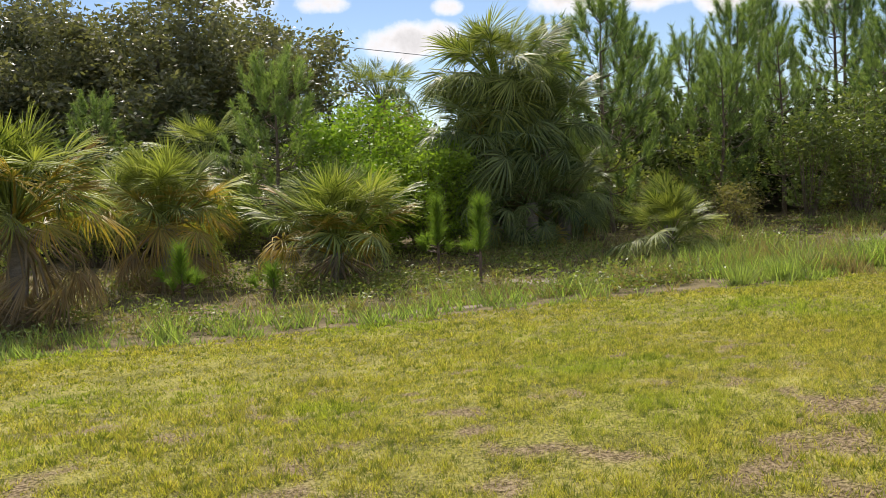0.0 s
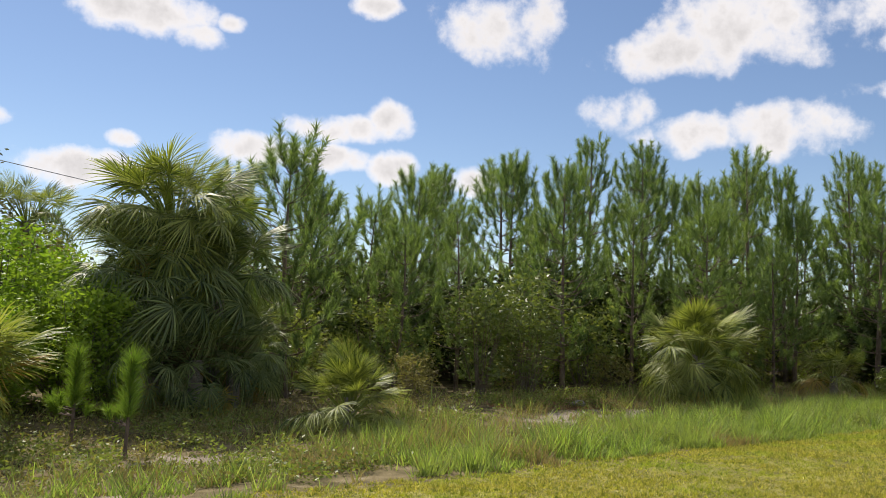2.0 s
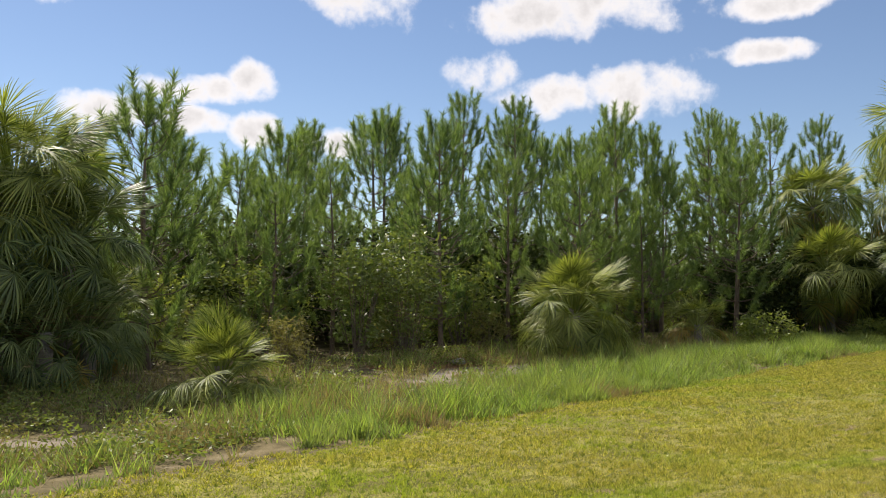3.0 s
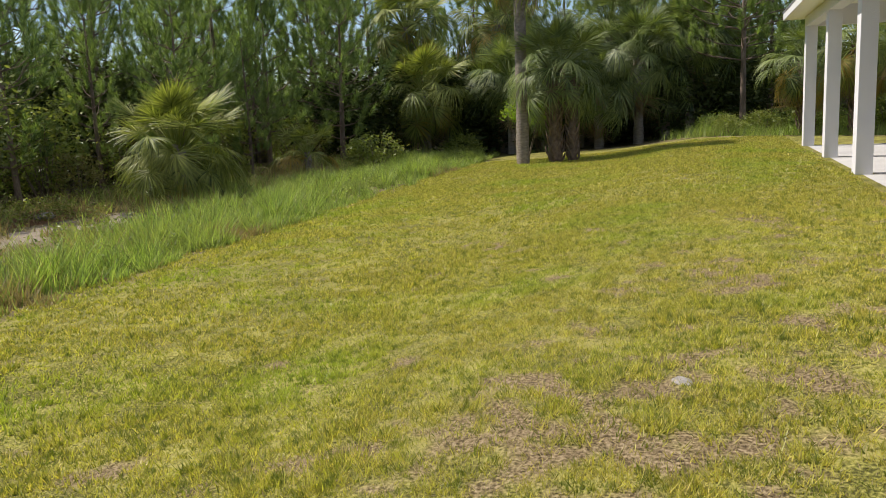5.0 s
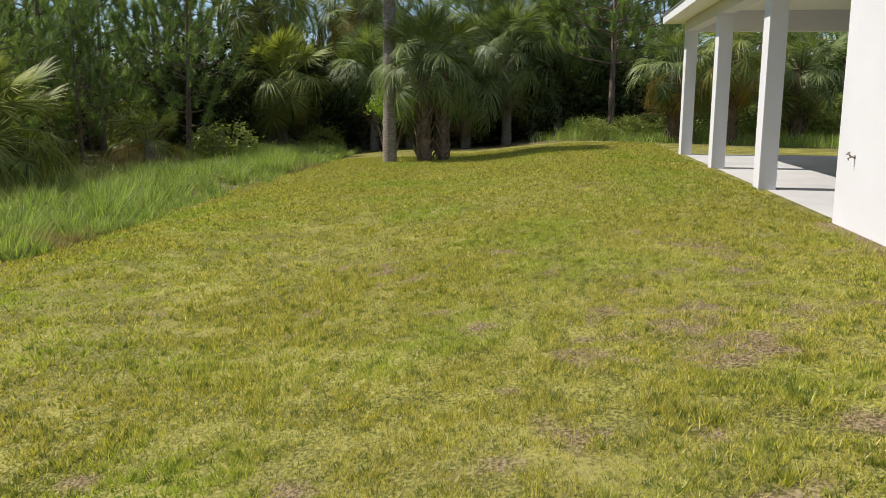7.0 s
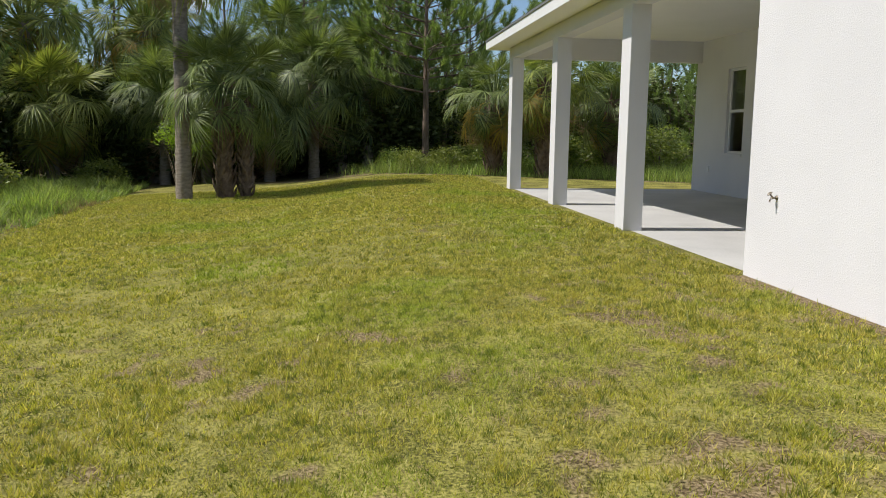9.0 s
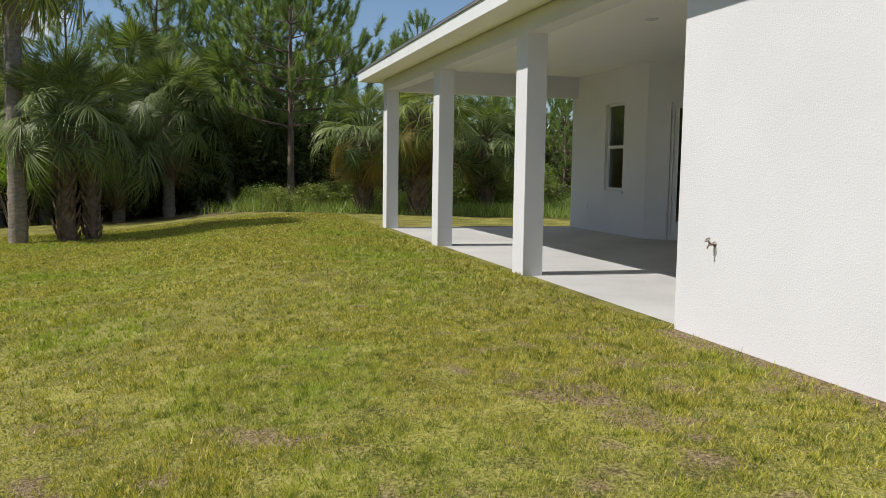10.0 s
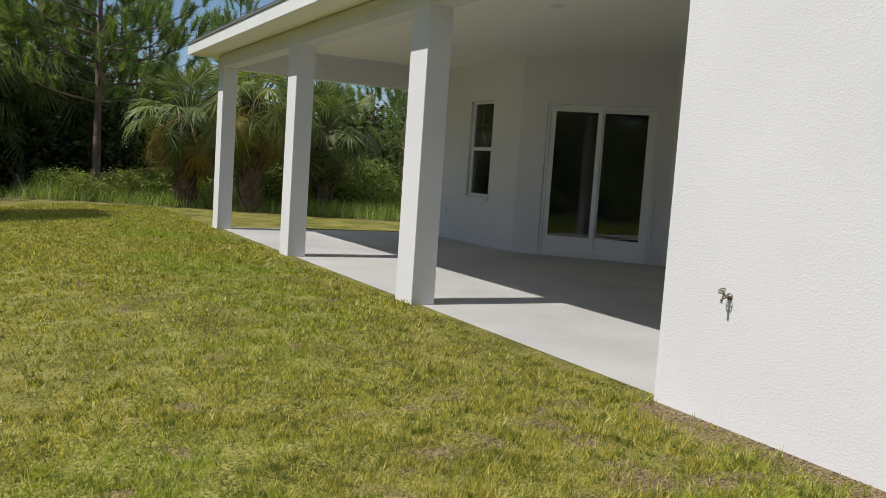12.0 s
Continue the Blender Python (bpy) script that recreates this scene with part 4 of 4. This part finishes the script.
palm(34.2, 14.3, 2.7, 2.1, "dense sabal palm with brown hanging fronds beside the lawn", 70, 8, 22, "green", 0.2, 12, low=-58)
palm(36.6, 15.8, 5.4, 2.3, "tall sabal palm with yellow-brown lower fronds", 50, 12, 16, "green", 0.2, 13, low=-35)
palm(38.2, 12.2, 5.6, 2.3, "tall sabal palm with yellow-brown lower fronds", 50, 14, 16, "green", 0.2, 14, low=-35)
SKIRT = "low drooping sabal palm in the shade of a taller one"
for k, (x, y, h_, s) in enumerate(((5.6, 17.8, 1.0, 1.25), (6.7, 17.7, 1.0, 1.2), (7.6, 18.0, 1.0, 1.25), (6.2, 19.4, 1.4, 1.5), (8.2, 18.8, 1.2, 1.3))):
    palm(x, y, h_, s, SKIRT, 26, 1, 12, "blue", 0.14, 60 + k, low=-50, group="low palms under the tall one")
# the two on the lawn
palm(27.3, 8.95, 6.25, 1.9, "tall sabal palm with a bare grey trunk on the lawn", 62, 4, 4, "green", 0.175, 15, low=-16)
palm(27.5, 8.0, 2.8, 1.75, "shorter sabal palm with a shaggy double trunk on the lawn", 62, 0, 2, "blue", 0.19, 16, boots=True, low=-32, stems=((0.1, -0.5, 2.4, 0.12),), turn=0)
# dark palms behind the lawn
DARK = "shaded sabal palm with glossy fronds behind the lawn"
for k, (x, y, h, s) in enumerate(((34.4, 6.1, 3.4, 2.2), (35.4, 4.3, 3.6, 2.2), (33.2, 8.9, 3.2, 2.0), (36.5, 7.4, 4.6, 2.2), (35.0, 11.0, 3.0, 2.0), (36.8, 9.6, 3.6, 2.1), (34.0, 7.5, 2.2, 1.9), (34.6, 9.6, 2.0, 1.8), (35.6, 5.2, 2.2, 1.8), (35.2, 8.4, 2.9, 2.0), (36.2, 11.6, 2.4, 2.0))):
    palm(x, y, h, s * 0.94, DARK, 54, 0, 6, "blue", 0.17, 30 + k, low=-32, group="palms behind the lawn")
# palms beyond the open end of the patio
END = "arching sabal palm with yellow-green fronds beyond the patio"
palm(29.9, -0.65, 2.7, 1.5, END, 46, 10, 36, "green", 0.22, 40, boots=True, low=-55, group="palms beyond the patio")
palm(30.6, 0.75, 2.3, 1.45, END, 44, 10, 34, "blue", 0.2, 41, boots=True, low=-52, group="palms beyond the patio")
palm(30.9, -2.9, 2.3, 1.5, END, 54, 2, 24, "blue", 0.2, 42, boots=True, low=-55, group="palms beyond the patio")

# ---- pines: six models, then copies ----
PINE = "young slash pine with upswept limbs and long green needles"
MODELS = []
for k, (h, s, c) in enumerate(((6.6, 1.3, 0.9), (7.4, 1.5, 1.5), (5.4, 1.3, 0.5), (8.6, 1.55, 2.2), (7.8, 1.3, 1.2))):
    MODELS.append((pine("slash_pine", h, s, c, 50 + k, PINE, 0.8, thin=(0, 0.05, 0, 0.25, 0.1)[k]), h))
MODELS.append((pine("slash_pine", 6.2, 1.4, 0.6, 58, "young slash pine deep in the woods", 0.3, fine=0.042), 6.2))
OPEN = pine("slash_pine", 8.6, 2.3, 2.6, 61, "tall open slash pine with bare lower limbs", 1.3, whorl=0.45, thin=0.08)
SPOTS = [(9.42, 19.3, 6.2, 2), (13.64, 22.42, 5.6, 2), (16.24, 24.3, 6.9, 0), (12.81, 19.98, 4.6, 2), (14.75, 19.82, 5.3, 4),
         (20.16, 23.78, 8.0, 1), (17.95, 19.0, 6.8, 0), (24.95, 24.7, 9.4, 3), (24.73, 21.97, 8.9, 3), (15.11, 19.3, 2.9, 2),
         (25.19, 19.79, 7.4, 1), (27.84, 19.5, 8.9, 4), (23.04, 31.7, 7.6, 1), (1.25, 19.96, 4.75, 2), (-2.76, 22.8, 4.2, 0),
         (23.24, 17.99, 6.1, 2), (31.31, 20.18, 8.5, 1), (33.28, 18.62, 9.4, 3), (31.2, 16.6, 7.3, 0), (36.42, 17.4, 9.5, 3),
         (28.2, 18.0, 6.6, 1), (30.8, 22.3, 8.6, 4), (35.0, 18.9, 7.2, 2), (11.2, 22.5, 5.8, 4), (19.0, 21.2, 5.4, 2), (21.6, 19.6, 6.2, 4),
         (26.3, 17.6, 5.2, 0), (18.6, 26.5, 7.6, 1), (22.2, 26.6, 8.4, 0), (28.2, 24.8, 9.0, 1), (33.6, 24.0, 9.6, 4), (38.5, 20.4, 9.8, 1),
         (41.0, 17.0, 10.0, 3), (40.2, 13.8, 9.2, 0), (37.5, 6.7, 9.0, 1), (40.5, 9.5, 9.4, 4), (39.4, 3.0, 9.2, 1), (41.0, 6.0, 9.6, 0),
         (14.5, 27.5, 7.0, 3), (10.4, 25.4, 6.0, 1), (42.0, 0.0, 7.4, 4), (44.5, -3.5, 4.9, 0), (46.0, -1.1, 5.2, 1), (39.5, -8.0, 5.6, 2),
         (36.3, -7.8, 5.0, 0), (51.5, -10.3, 5.9, 1), (64.9, -9.0, 12.2, 3), (67.1, -8.1, 11.0, 1), (43.0, -12.0, 5.4, 4), (38.0, -12.5, 6.2, 1),
         (35.2, -10.6, 5.0, 2), (47.0, -7.0, 5.6, 0), (44.0, 13.0, 9.6, 1), (12.4, 29.5, 7.2, 0), (28.5, 29.0, 9.4, 3), (35.0, 28.5, 9.6, 0)]
back = random.Random(3)
for k in range(24):
    a = radians(-20 + 128 * k / 23)
    d = back.uniform(37, 47)
    if 46 < d * math.sin(a) + 12 and d * math.cos(a) < 0:
        continue
    SPOTS.append((4 + d * math.sin(a), 2 + d * math.cos(a), back.uniform(6.0, 8.2), 5))
for k in range(15):
    y = -13.0 + 27.0 * (k + back.random()) / 15
    SPOTS.append((back.uniform(38.5, 45.0), y, back.uniform(5.0, 7.5) if y > 1.0 else back.uniform(3.8, 4.8), 5))
used = set()
rng = random.Random(7)
for x, y, h, k in SPOTS:
    model, mh = MODELS[k]
    h *= 0.94
    m = pose(x, y, float(height(x, y)), rng.uniform(-2, 2), rng.uniform(-2, 2), rng.uniform(0, 360)) @ Matrix.Diagonal((h / mh * rng.uniform(0.92, 1.12), h / mh * rng.uniform(0.92, 1.12), h / mh, 1))
    if k not in used:
        used.add(k)
        model.matrix_basis = m
    else:
        new_pine = copy_thing(model, Matrix.Identity(4))
        new_pine.matrix_basis = m
OPEN.matrix_basis = pose(33.4, 2.5, 0.0, 0, 0, 40)
for x, y, s in ((36.2, 3.8, 0.9), (38.9, 1.3, 0.95)):
    copy_thing(OPEN, Matrix.Identity(4)).matrix_basis = pose(x, y, 0.0, 0, 0, 200 * s) @ Matrix.Scale(s, 4)

# seedlings in the rough
SEED = "bright green pine seedling shaped like a bottle brush"
for x, y, h, k, n in ((4.28, 13.9, 1.6, 0, 3), (3.95, 15.5, 1.6, 1, 6), (-0.65, 14.1, 1.05, 2, 5), (0.75, 13.6, 0.6, 3, 1)):
    seedling(x, y, h, 80 + k, SEED, n)

# ---- oak and broadleaf thicket ----
oak(-2.3, 32.0, 9.0, 7.2, 90, "broad dark live oak rising behind the palms")
oak(-9.5, 33.0, 8.2, 6.0, 91, "dark live oak crown behind the palms")
VINE = bush("vine_thicket", "bright yellow-green leafy thicket between the palms", "shrub", 1.7, 3.3, 150, 75, 0.07, VINE_LEAF, 100, "leafy thicket", spread=0.2)
VINE.location = (3.6, 20.0, float(height(3.6, 20.0)))
for x, y, s in ((4.6, 18.2, 0.75), (3.0, 18.0, 0.6)):
    copy_thing(VINE, Matrix.Identity(4)).matrix_basis = pose(x, y, float(height(x, y)), 0, 0, 90 * s) @ Matrix.Scale(s, 4)
arch = bush("arching_shrub", "thin yellow-green shrub arching beside the palm trunks", "shrub", 0.75, 1.95, 34, 44, 0.045, VINE_LEAF, 105, spread=0.12, low=0.62)
arch.location = (28.6, 9.2, float(height(28.6, 9.2)))
SHRUBS = [bush("understory_shrub", "leafy green shrub under the pines", "shrub", 1.0, 2.0, 50, 40, 0.06, SHRUB_LEAF, 110, "shrubs under the pines", spread=0.17),
          bush("understory_shrub", "thin yellowish shrub under the pines", "shrub", 0.8, 1.6, 46, 36, 0.055, DRY_LEAF, 111, "shrubs under the pines", spread=0.16),
          bush("understory_shrub", "tall dark leafy shrub under the pines", "shrub", 0.9, 2.8, 60, 34, 0.065, OAK_LEAF, 112, "shrubs under the pines", spread=0.22)]
# filler masses added to darken the gaps behind palms and pines
THICKET = bush("far_thicket", "dense filler thicket with woodland shade put into its leaf colour", "thicket", 1.9, 3.4, 90, 34, 0.115, SHADE_LEAF, 113, "thickets deep in the woods", spread=0.34)
deep = random.Random(31)
first = True
for k in range(106):
    if k < 36:
        x = -7.0 + 40.0 * (k + deep.random()) / 36
        y = deep.uniform(23.0, 26.5) if k % 3 else deep.uniform(27.0, 31.0)
    elif k < 56:
        x, y = deep.uniform(39.0, 43.0), -12 + 29 * (k - 36 + deep.random()) / 20
    elif k < 70:
        x, y = deep.uniform(36.4, 38.8), 3.6 + 11 * (k - 56 + deep.random()) / 14
    elif k < 80:
        x, y = deep.uniform(33.0, 40.0), deep.uniform(16.5, 23.0)
    elif k < 92:
        x, y = 22.0 + 11.0 * (k - 80 + deep.random()) / 12, deep.uniform(22.0, 25.0)
    else:
        x, y = deep.uniform(37.2, 38.2), 3.0 + 11.5 * (k - 92 + deep.random()) / 14
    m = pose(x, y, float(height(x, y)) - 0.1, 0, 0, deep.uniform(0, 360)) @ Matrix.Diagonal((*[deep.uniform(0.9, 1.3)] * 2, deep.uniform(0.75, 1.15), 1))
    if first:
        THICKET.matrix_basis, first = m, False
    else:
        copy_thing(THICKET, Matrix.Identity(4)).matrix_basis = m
placed = [False] * 3
rng = random.Random(21)
spots = []
for k in range(44):
    x = 8.5 + 26.0 * (k + rng.random()) / 44
    spots.append((x, 18.2 + rng.uniform(-0.6, 4.0), rng.uniform(0.45, 1.2), rng.choice((0, 0, 1, 1, 2))))
for k in range(14):
    spots.append((-5 + 12 * rng.random(), 18.5 + rng.uniform(0, 3), rng.uniform(0.6, 1.0), rng.choice((0, 0, 2))))
for k in range(26):
    y = -11 + 26 * (k + rng.random()) / 26
    spots.append((37.0 + rng.uniform(0, 3.5) + (1.5 if y < -3 else 0), y, rng.uniform(0.9, 1.5), rng.choice((0, 2, 2))))
for x, y, s, k in spots:
    m = pose(x, y, float(height(x, y)), 0, 0, rng.uniform(0, 360)) @ Matrix.Scale(s, 4)
    if not placed[k]:
        placed[k] = True
        SHRUBS[k].matrix_basis = m
    else:
        copy_thing(SHRUBS[k], Matrix.Identity(4)).matrix_basis = m
HEDGE = bush("low_bush", "low bright green bush at the edge of the lawn", "shrub", 0.75, 0.9, 44, 55, 0.05, SHRUB_LEAF, 120, "bushes at the lawn's edge", spread=0.12)
HEDGE.matrix_basis = pose(27.6, 13.9, float(height(27.6, 13.9)) + 0.1) @ Matrix.Scale(1.2, 4)
for x, y, s in ((33.9, 12.7, 1.0), (33.0, 3.4, 0.75), (32.0, 1.9, 0.8), (31.6, 3.0, 0.7), (33.6, 1.0, 0.9), (31.5, -1.7, 1.2), (31.7, -3.3, 1.3), (31.5, -4.6, 1.4), (32.6, -2.4, 1.2), (32.4, 0.2, 1.1), (33.5, -5.0, 1.6)):
    copy_thing(HEDGE, Matrix.Identity(4)).matrix_basis = pose(x, y, float(height(x, y)), 0, 0, 77 * x) @ Matrix.Scale(s, 4)

# ---- grass ----
TREAD = np.array([[0.2, 3.0], [0.8, 3.2], [2.6, 4.4], [3.4, 4.6], [5.2, 4.5], [9.5, 4.3], [12.2, 3.4]])


def blades(name, x, y, h, w, lean, material, label, seed, base=0.0):
    """Grass blades, one thin triangle each, rooted in the ground."""
    rnd = np.random.RandomState(seed)
    n = len(x)
    a = rnd.rand(n) * 2 * np.pi
    z = height(x, y) - 0.01 + base
    side = np.stack([np.cos(a), np.sin(a), np.zeros(n)], 1) * (w / 2)[:, None]
    b = rnd.rand(n) * 2 * np.pi
    tip = np.stack([np.cos(b) * lean, np.sin(b) * lean, h], 1)
    root = np.stack([x, y, z], 1)
    v = np.stack([root - side, root + side, root + tip], 1).reshape(-1, 3)
    me = np_mesh(name, v, np.arange(3 * n).reshape(-1, 3), material)
    return tagged(new(name, me), label, "grass", kind="stuff")


rs = np.random.RandomState(5)
TUFTS = 1250000
x, y = rs.uniform(-4, 30, TUFTS), rs.uniform(-1, 11.6, TUFTS)


def from_tread(x, y):
    d = np.full(len(x), 99.0)
    for a, b in zip(TREAD, TREAD[1:]):
        t = np.clip(((x - a[0]) * (b - a)[0] + (y - a[1]) * (b - a)[1]) / ((b - a) @ (b - a)), 0, 1)
        d = np.minimum(d, np.hypot(x - a[0] - t * (b - a)[0], y - a[1] - t * (b - a)[1]))
    return d


dist = from_tread(x, y)
keep = rs.rand(TUFTS) < np.clip(1.25 - dist / 3.0, 0.17, 1.0)
keep &= (in_lawn(x, y) > -0.2) & ((y > WALL_Y + 0.05) | (x < WEST_X - 0.1) | ((x > SIDE_X) & (y > WALL_Y + 0.07))) & (rs.rand(TUFTS) > bareness(x, y) * 0.82) & (rs.rand(TUFTS) < np.maximum(0.25 + 0.75 * ease(0.26, 0.46, lattice_noise(x, y, 0.055, 8)), ease(1.8, 4.0, dist)))
x, y, dist = x[keep], y[keep], dist[keep]
per = 5
vigour = 0.45 + 1.1 * lattice_noise(x, y, 0.16, 9) * (0.6 + 0.8 * lattice_noise(x, y, 1.3, 10))
size = np.repeat(vigour * rs.uniform(0.7, 1.3, len(x)), per)
bx, by, dist = np.repeat(x, per), np.repeat(y, per), np.repeat(dist, per)
bx, by = bx + rs.normal(size=len(bx)) * 0.016, by + rs.normal(size=len(bx)) * 0.016
blades("lawn_grass", bx, by, rs.uniform(0.014, 0.046, len(bx)) * size, np.clip(0.0058 + dist * 0.0026, 0.0062, 0.026), rs.uniform(0.008, 0.040, len(bx)) * size, LAWN_BLADE, "short yellow-green mown lawn grass with worn spots", 31)
# dead clippings lying in the turf
x, y = rs.uniform(-1, 15, 220000), rs.uniform(1.4, 8.5, 220000)
keep = (from_tread(x, y) < 4.5) & (in_lawn(x, y) > 0) & ((y > WALL_Y + 0.11) | (x < WEST_X - 0.1)) & (rs.rand(len(x)) < 0.18 + 0.82 * bareness(x, y))
x, y = x[keep], y[keep]
blades("dry_clippings", x, y, rs.uniform(0.004, 0.022, len(x)), np.full(len(x), 0.0055), rs.uniform(0.03, 0.075, len(x)), STRAW_BLADE, "dry straw clippings lying in the lawn", 35, 0.008)

N = 900000
x, y = rs.uniform(-6, 34, N), rs.uniform(9.3, 18.0, N)
edge = -in_lawn(x, y)
clump = 0.5 * lattice_noise(x, y, 1.1, 12) + 0.5 * lattice_noise(x, y, 0.3, 13)
lush = np.clip(1.2 - edge / 3.5 + 0.35 * ease(13, 18, x), 0.12, 1) * (0.3 + 0.7 * ease(3.5, 8.0, x))
keep = (edge > -0.12) & (rs.rand(N) < ease(0.40, 0.56, clump) * lush) & (rs.rand(N) > sandiness(x, y)) & (rs.rand(N) < 0.12 + 0.88 * ease(0.36, 0.5, lattice_noise(x, y, 0.16, 19)))
x, y, edge = x[keep], y[keep], edge[keep]
size = 0.25 + 1.6 * lattice_noise(x, y, 0.35, 15)
green = rs.rand(len(x)) < np.clip(1.0 - edge / 4.5 + 0.35 * ease(11, 17, x), 0.25, 0.95) * ease(0.1, 0.35, lattice_noise(x, y, 1.5, 16))
hh = rs.uniform(0.10, 0.42, len(x)) * size * np.clip(0.45 + 0.8 * edge, 0.4, 1.0) * np.where(green, 1.0, 0.7) * (0.6 + 0.4 * ease(3.5, 8.0, x))
for sel, mat, nm, lab, sd in ((green, ROUGH_BLADE, "rough_grass", "tall green grass leaning along the lawn's edge", 32), (~green, STRAW_BLADE, "dry_grass", "dry straw-coloured grass in the rough", 33)):
    blades(nm, x[sel], y[sel], hh[sel], np.full(sel.sum(), 0.023), hh[sel] * rs.uniform(0.2, 1.0, sel.sum()), mat, lab, sd)
n = 9000
a, q = rs.rand(n) * 2 * np.pi, np.sqrt(rs.rand(n))
x, y = 15.9 + 2.3 * q * np.cos(a), 17.0 + 0.8 * q * np.sin(a)
blades("pine_straw", x, y, rs.uniform(0.004, 0.03, n), np.full(n, 0.02), rs.uniform(0.08, 0.2, n), PINE_STRAW, "red-brown fallen pine needles on the ground", 36, 0.012)
# low leafy weeds and litter in the rough
for nm, lab, mat, count, lo, hi, sd, tall in (("ground_weeds", "low leafy green weeds in the rough", SHRUB_LEAF, 4200, 0.5, 7.5, 41, 0.24), ("leaf_litter", "dry brown leaves and stalks on the ground", DRY_LEAF, 2600, 1.0, 8.0, 42, 0.10)):
    x, y = rs.uniform(-6, 33, count), rs.uniform(10.5, 18.5, count)
    keep = (-in_lawn(x, y) > lo) & (lattice_noise(x, y, 1.3, sd) > 0.42) & (rs.rand(count) > sandiness(x, y))
    x, y = x[keep], y[keep]
    c = np.stack([x, y, height(x, y) + tall * rs.uniform(0.1, 1.0, len(x))], 1)
    v = leaf_cloud(c, 0.11, 26, 0.035, rs, 0.6)
    v[:, 2] = np.maximum(v[:, 2], height(v[:, 0], v[:, 1]) + 0.004)
    tagged(new(nm, np_mesh(nm, v, np.arange(len(v)).reshape(-1, 4), mat)), lab, "weeds", kind="stuff")
N = 90000
x, y = rs.uniform(28, 39, N), rs.uniform(-9, 12, N)
keep = (-in_lawn(x, y) > 0.1) & (rs.rand(N) < 0.85) & (y < 4.2 + rs.normal(size=N) * 0.6)
x, y = x[keep], y[keep]
hh = rs.uniform(0.15, 0.5, len(x)) * (0.5 + lattice_noise(x, y, 0.9, 18))
blades("weeds", x, y, hh, np.full(len(x), 0.022), hh * rs.uniform(0.2, 0.7, len(x)), ROUGH_BLADE, "tall green weeds behind the lawn", 34)


# ---- overhead cable far behind the trees ----
span = [(-4.0, 41.6, 8.95), (2.0, 41.5, 7.98), (6.15, 41.3, 7.42), (10.6, 41.1, 6.86), (16.0, 41.0, 6.35)]
tagged(new("power_line", tubes_mesh("power_line", [tube(span, [0.018] * 5, 5)], METAL_DARK)), "thin dark overhead cable passing behind the trees", "cable", kind="structure")

# ---- fallen things in the rough ----
rng = random.Random(9)
for x, y, turn, s in ((-1.0, 12.3, 20, 1.3), (-0.6, 12.5, -25, 1.2), (-1.4, 12.45, 160, 1.1), (-0.9, 12.7, 60, 1.0), (7.5, 14.5, 150, 1.3), (7.9, 14.2, 200, 1.0), (6.9, 14.9, 170, 1.2)):
    fallen = tagged(new("fallen_frond", rng.choice(FRONDS["dead"][1])), "dry grey-brown palm frond lying on the ground", "palm frond", "fallen fronds")
    fallen.matrix_basis = pose(x, y, float(height(x, y)) + 0.1, 0, 4, turn) @ Matrix.Diagonal((s, s, s * 0.35, 1))
bm = bmesh.new()
bmesh.ops.create_icosphere(bm, subdivisions=3, radius=1.0)
for v in bm.verts:
    v.co = Vector((v.co.x * 0.24, v.co.y * 0.15, v.co.z * 0.09)) * (1 + 0.25 * noise.noise(v.co * 1.7))
stone_mesh = bpy.data.meshes.new("stone")
bm.to_mesh(stone_mesh)
bm.free()
stone_mesh.materials.append(STONE)
pebble = tagged(new("stone", stone_mesh), "small pale stone half sunk in the lawn", "stone")
pebble.matrix_basis = pose(5.96, 3.66, float(height(5.96, 3.66)) - 0.01, 0, 0, 30) @ Matrix.Diagonal((0.32, 0.32, 0.26, 1))
stone = tagged(new("stone", stone_mesh), "flat pale stone lying in the dry rough", "stone")
stone.location = (16.2, 16.7, float(height(16.2, 16.7)) + 0.04)
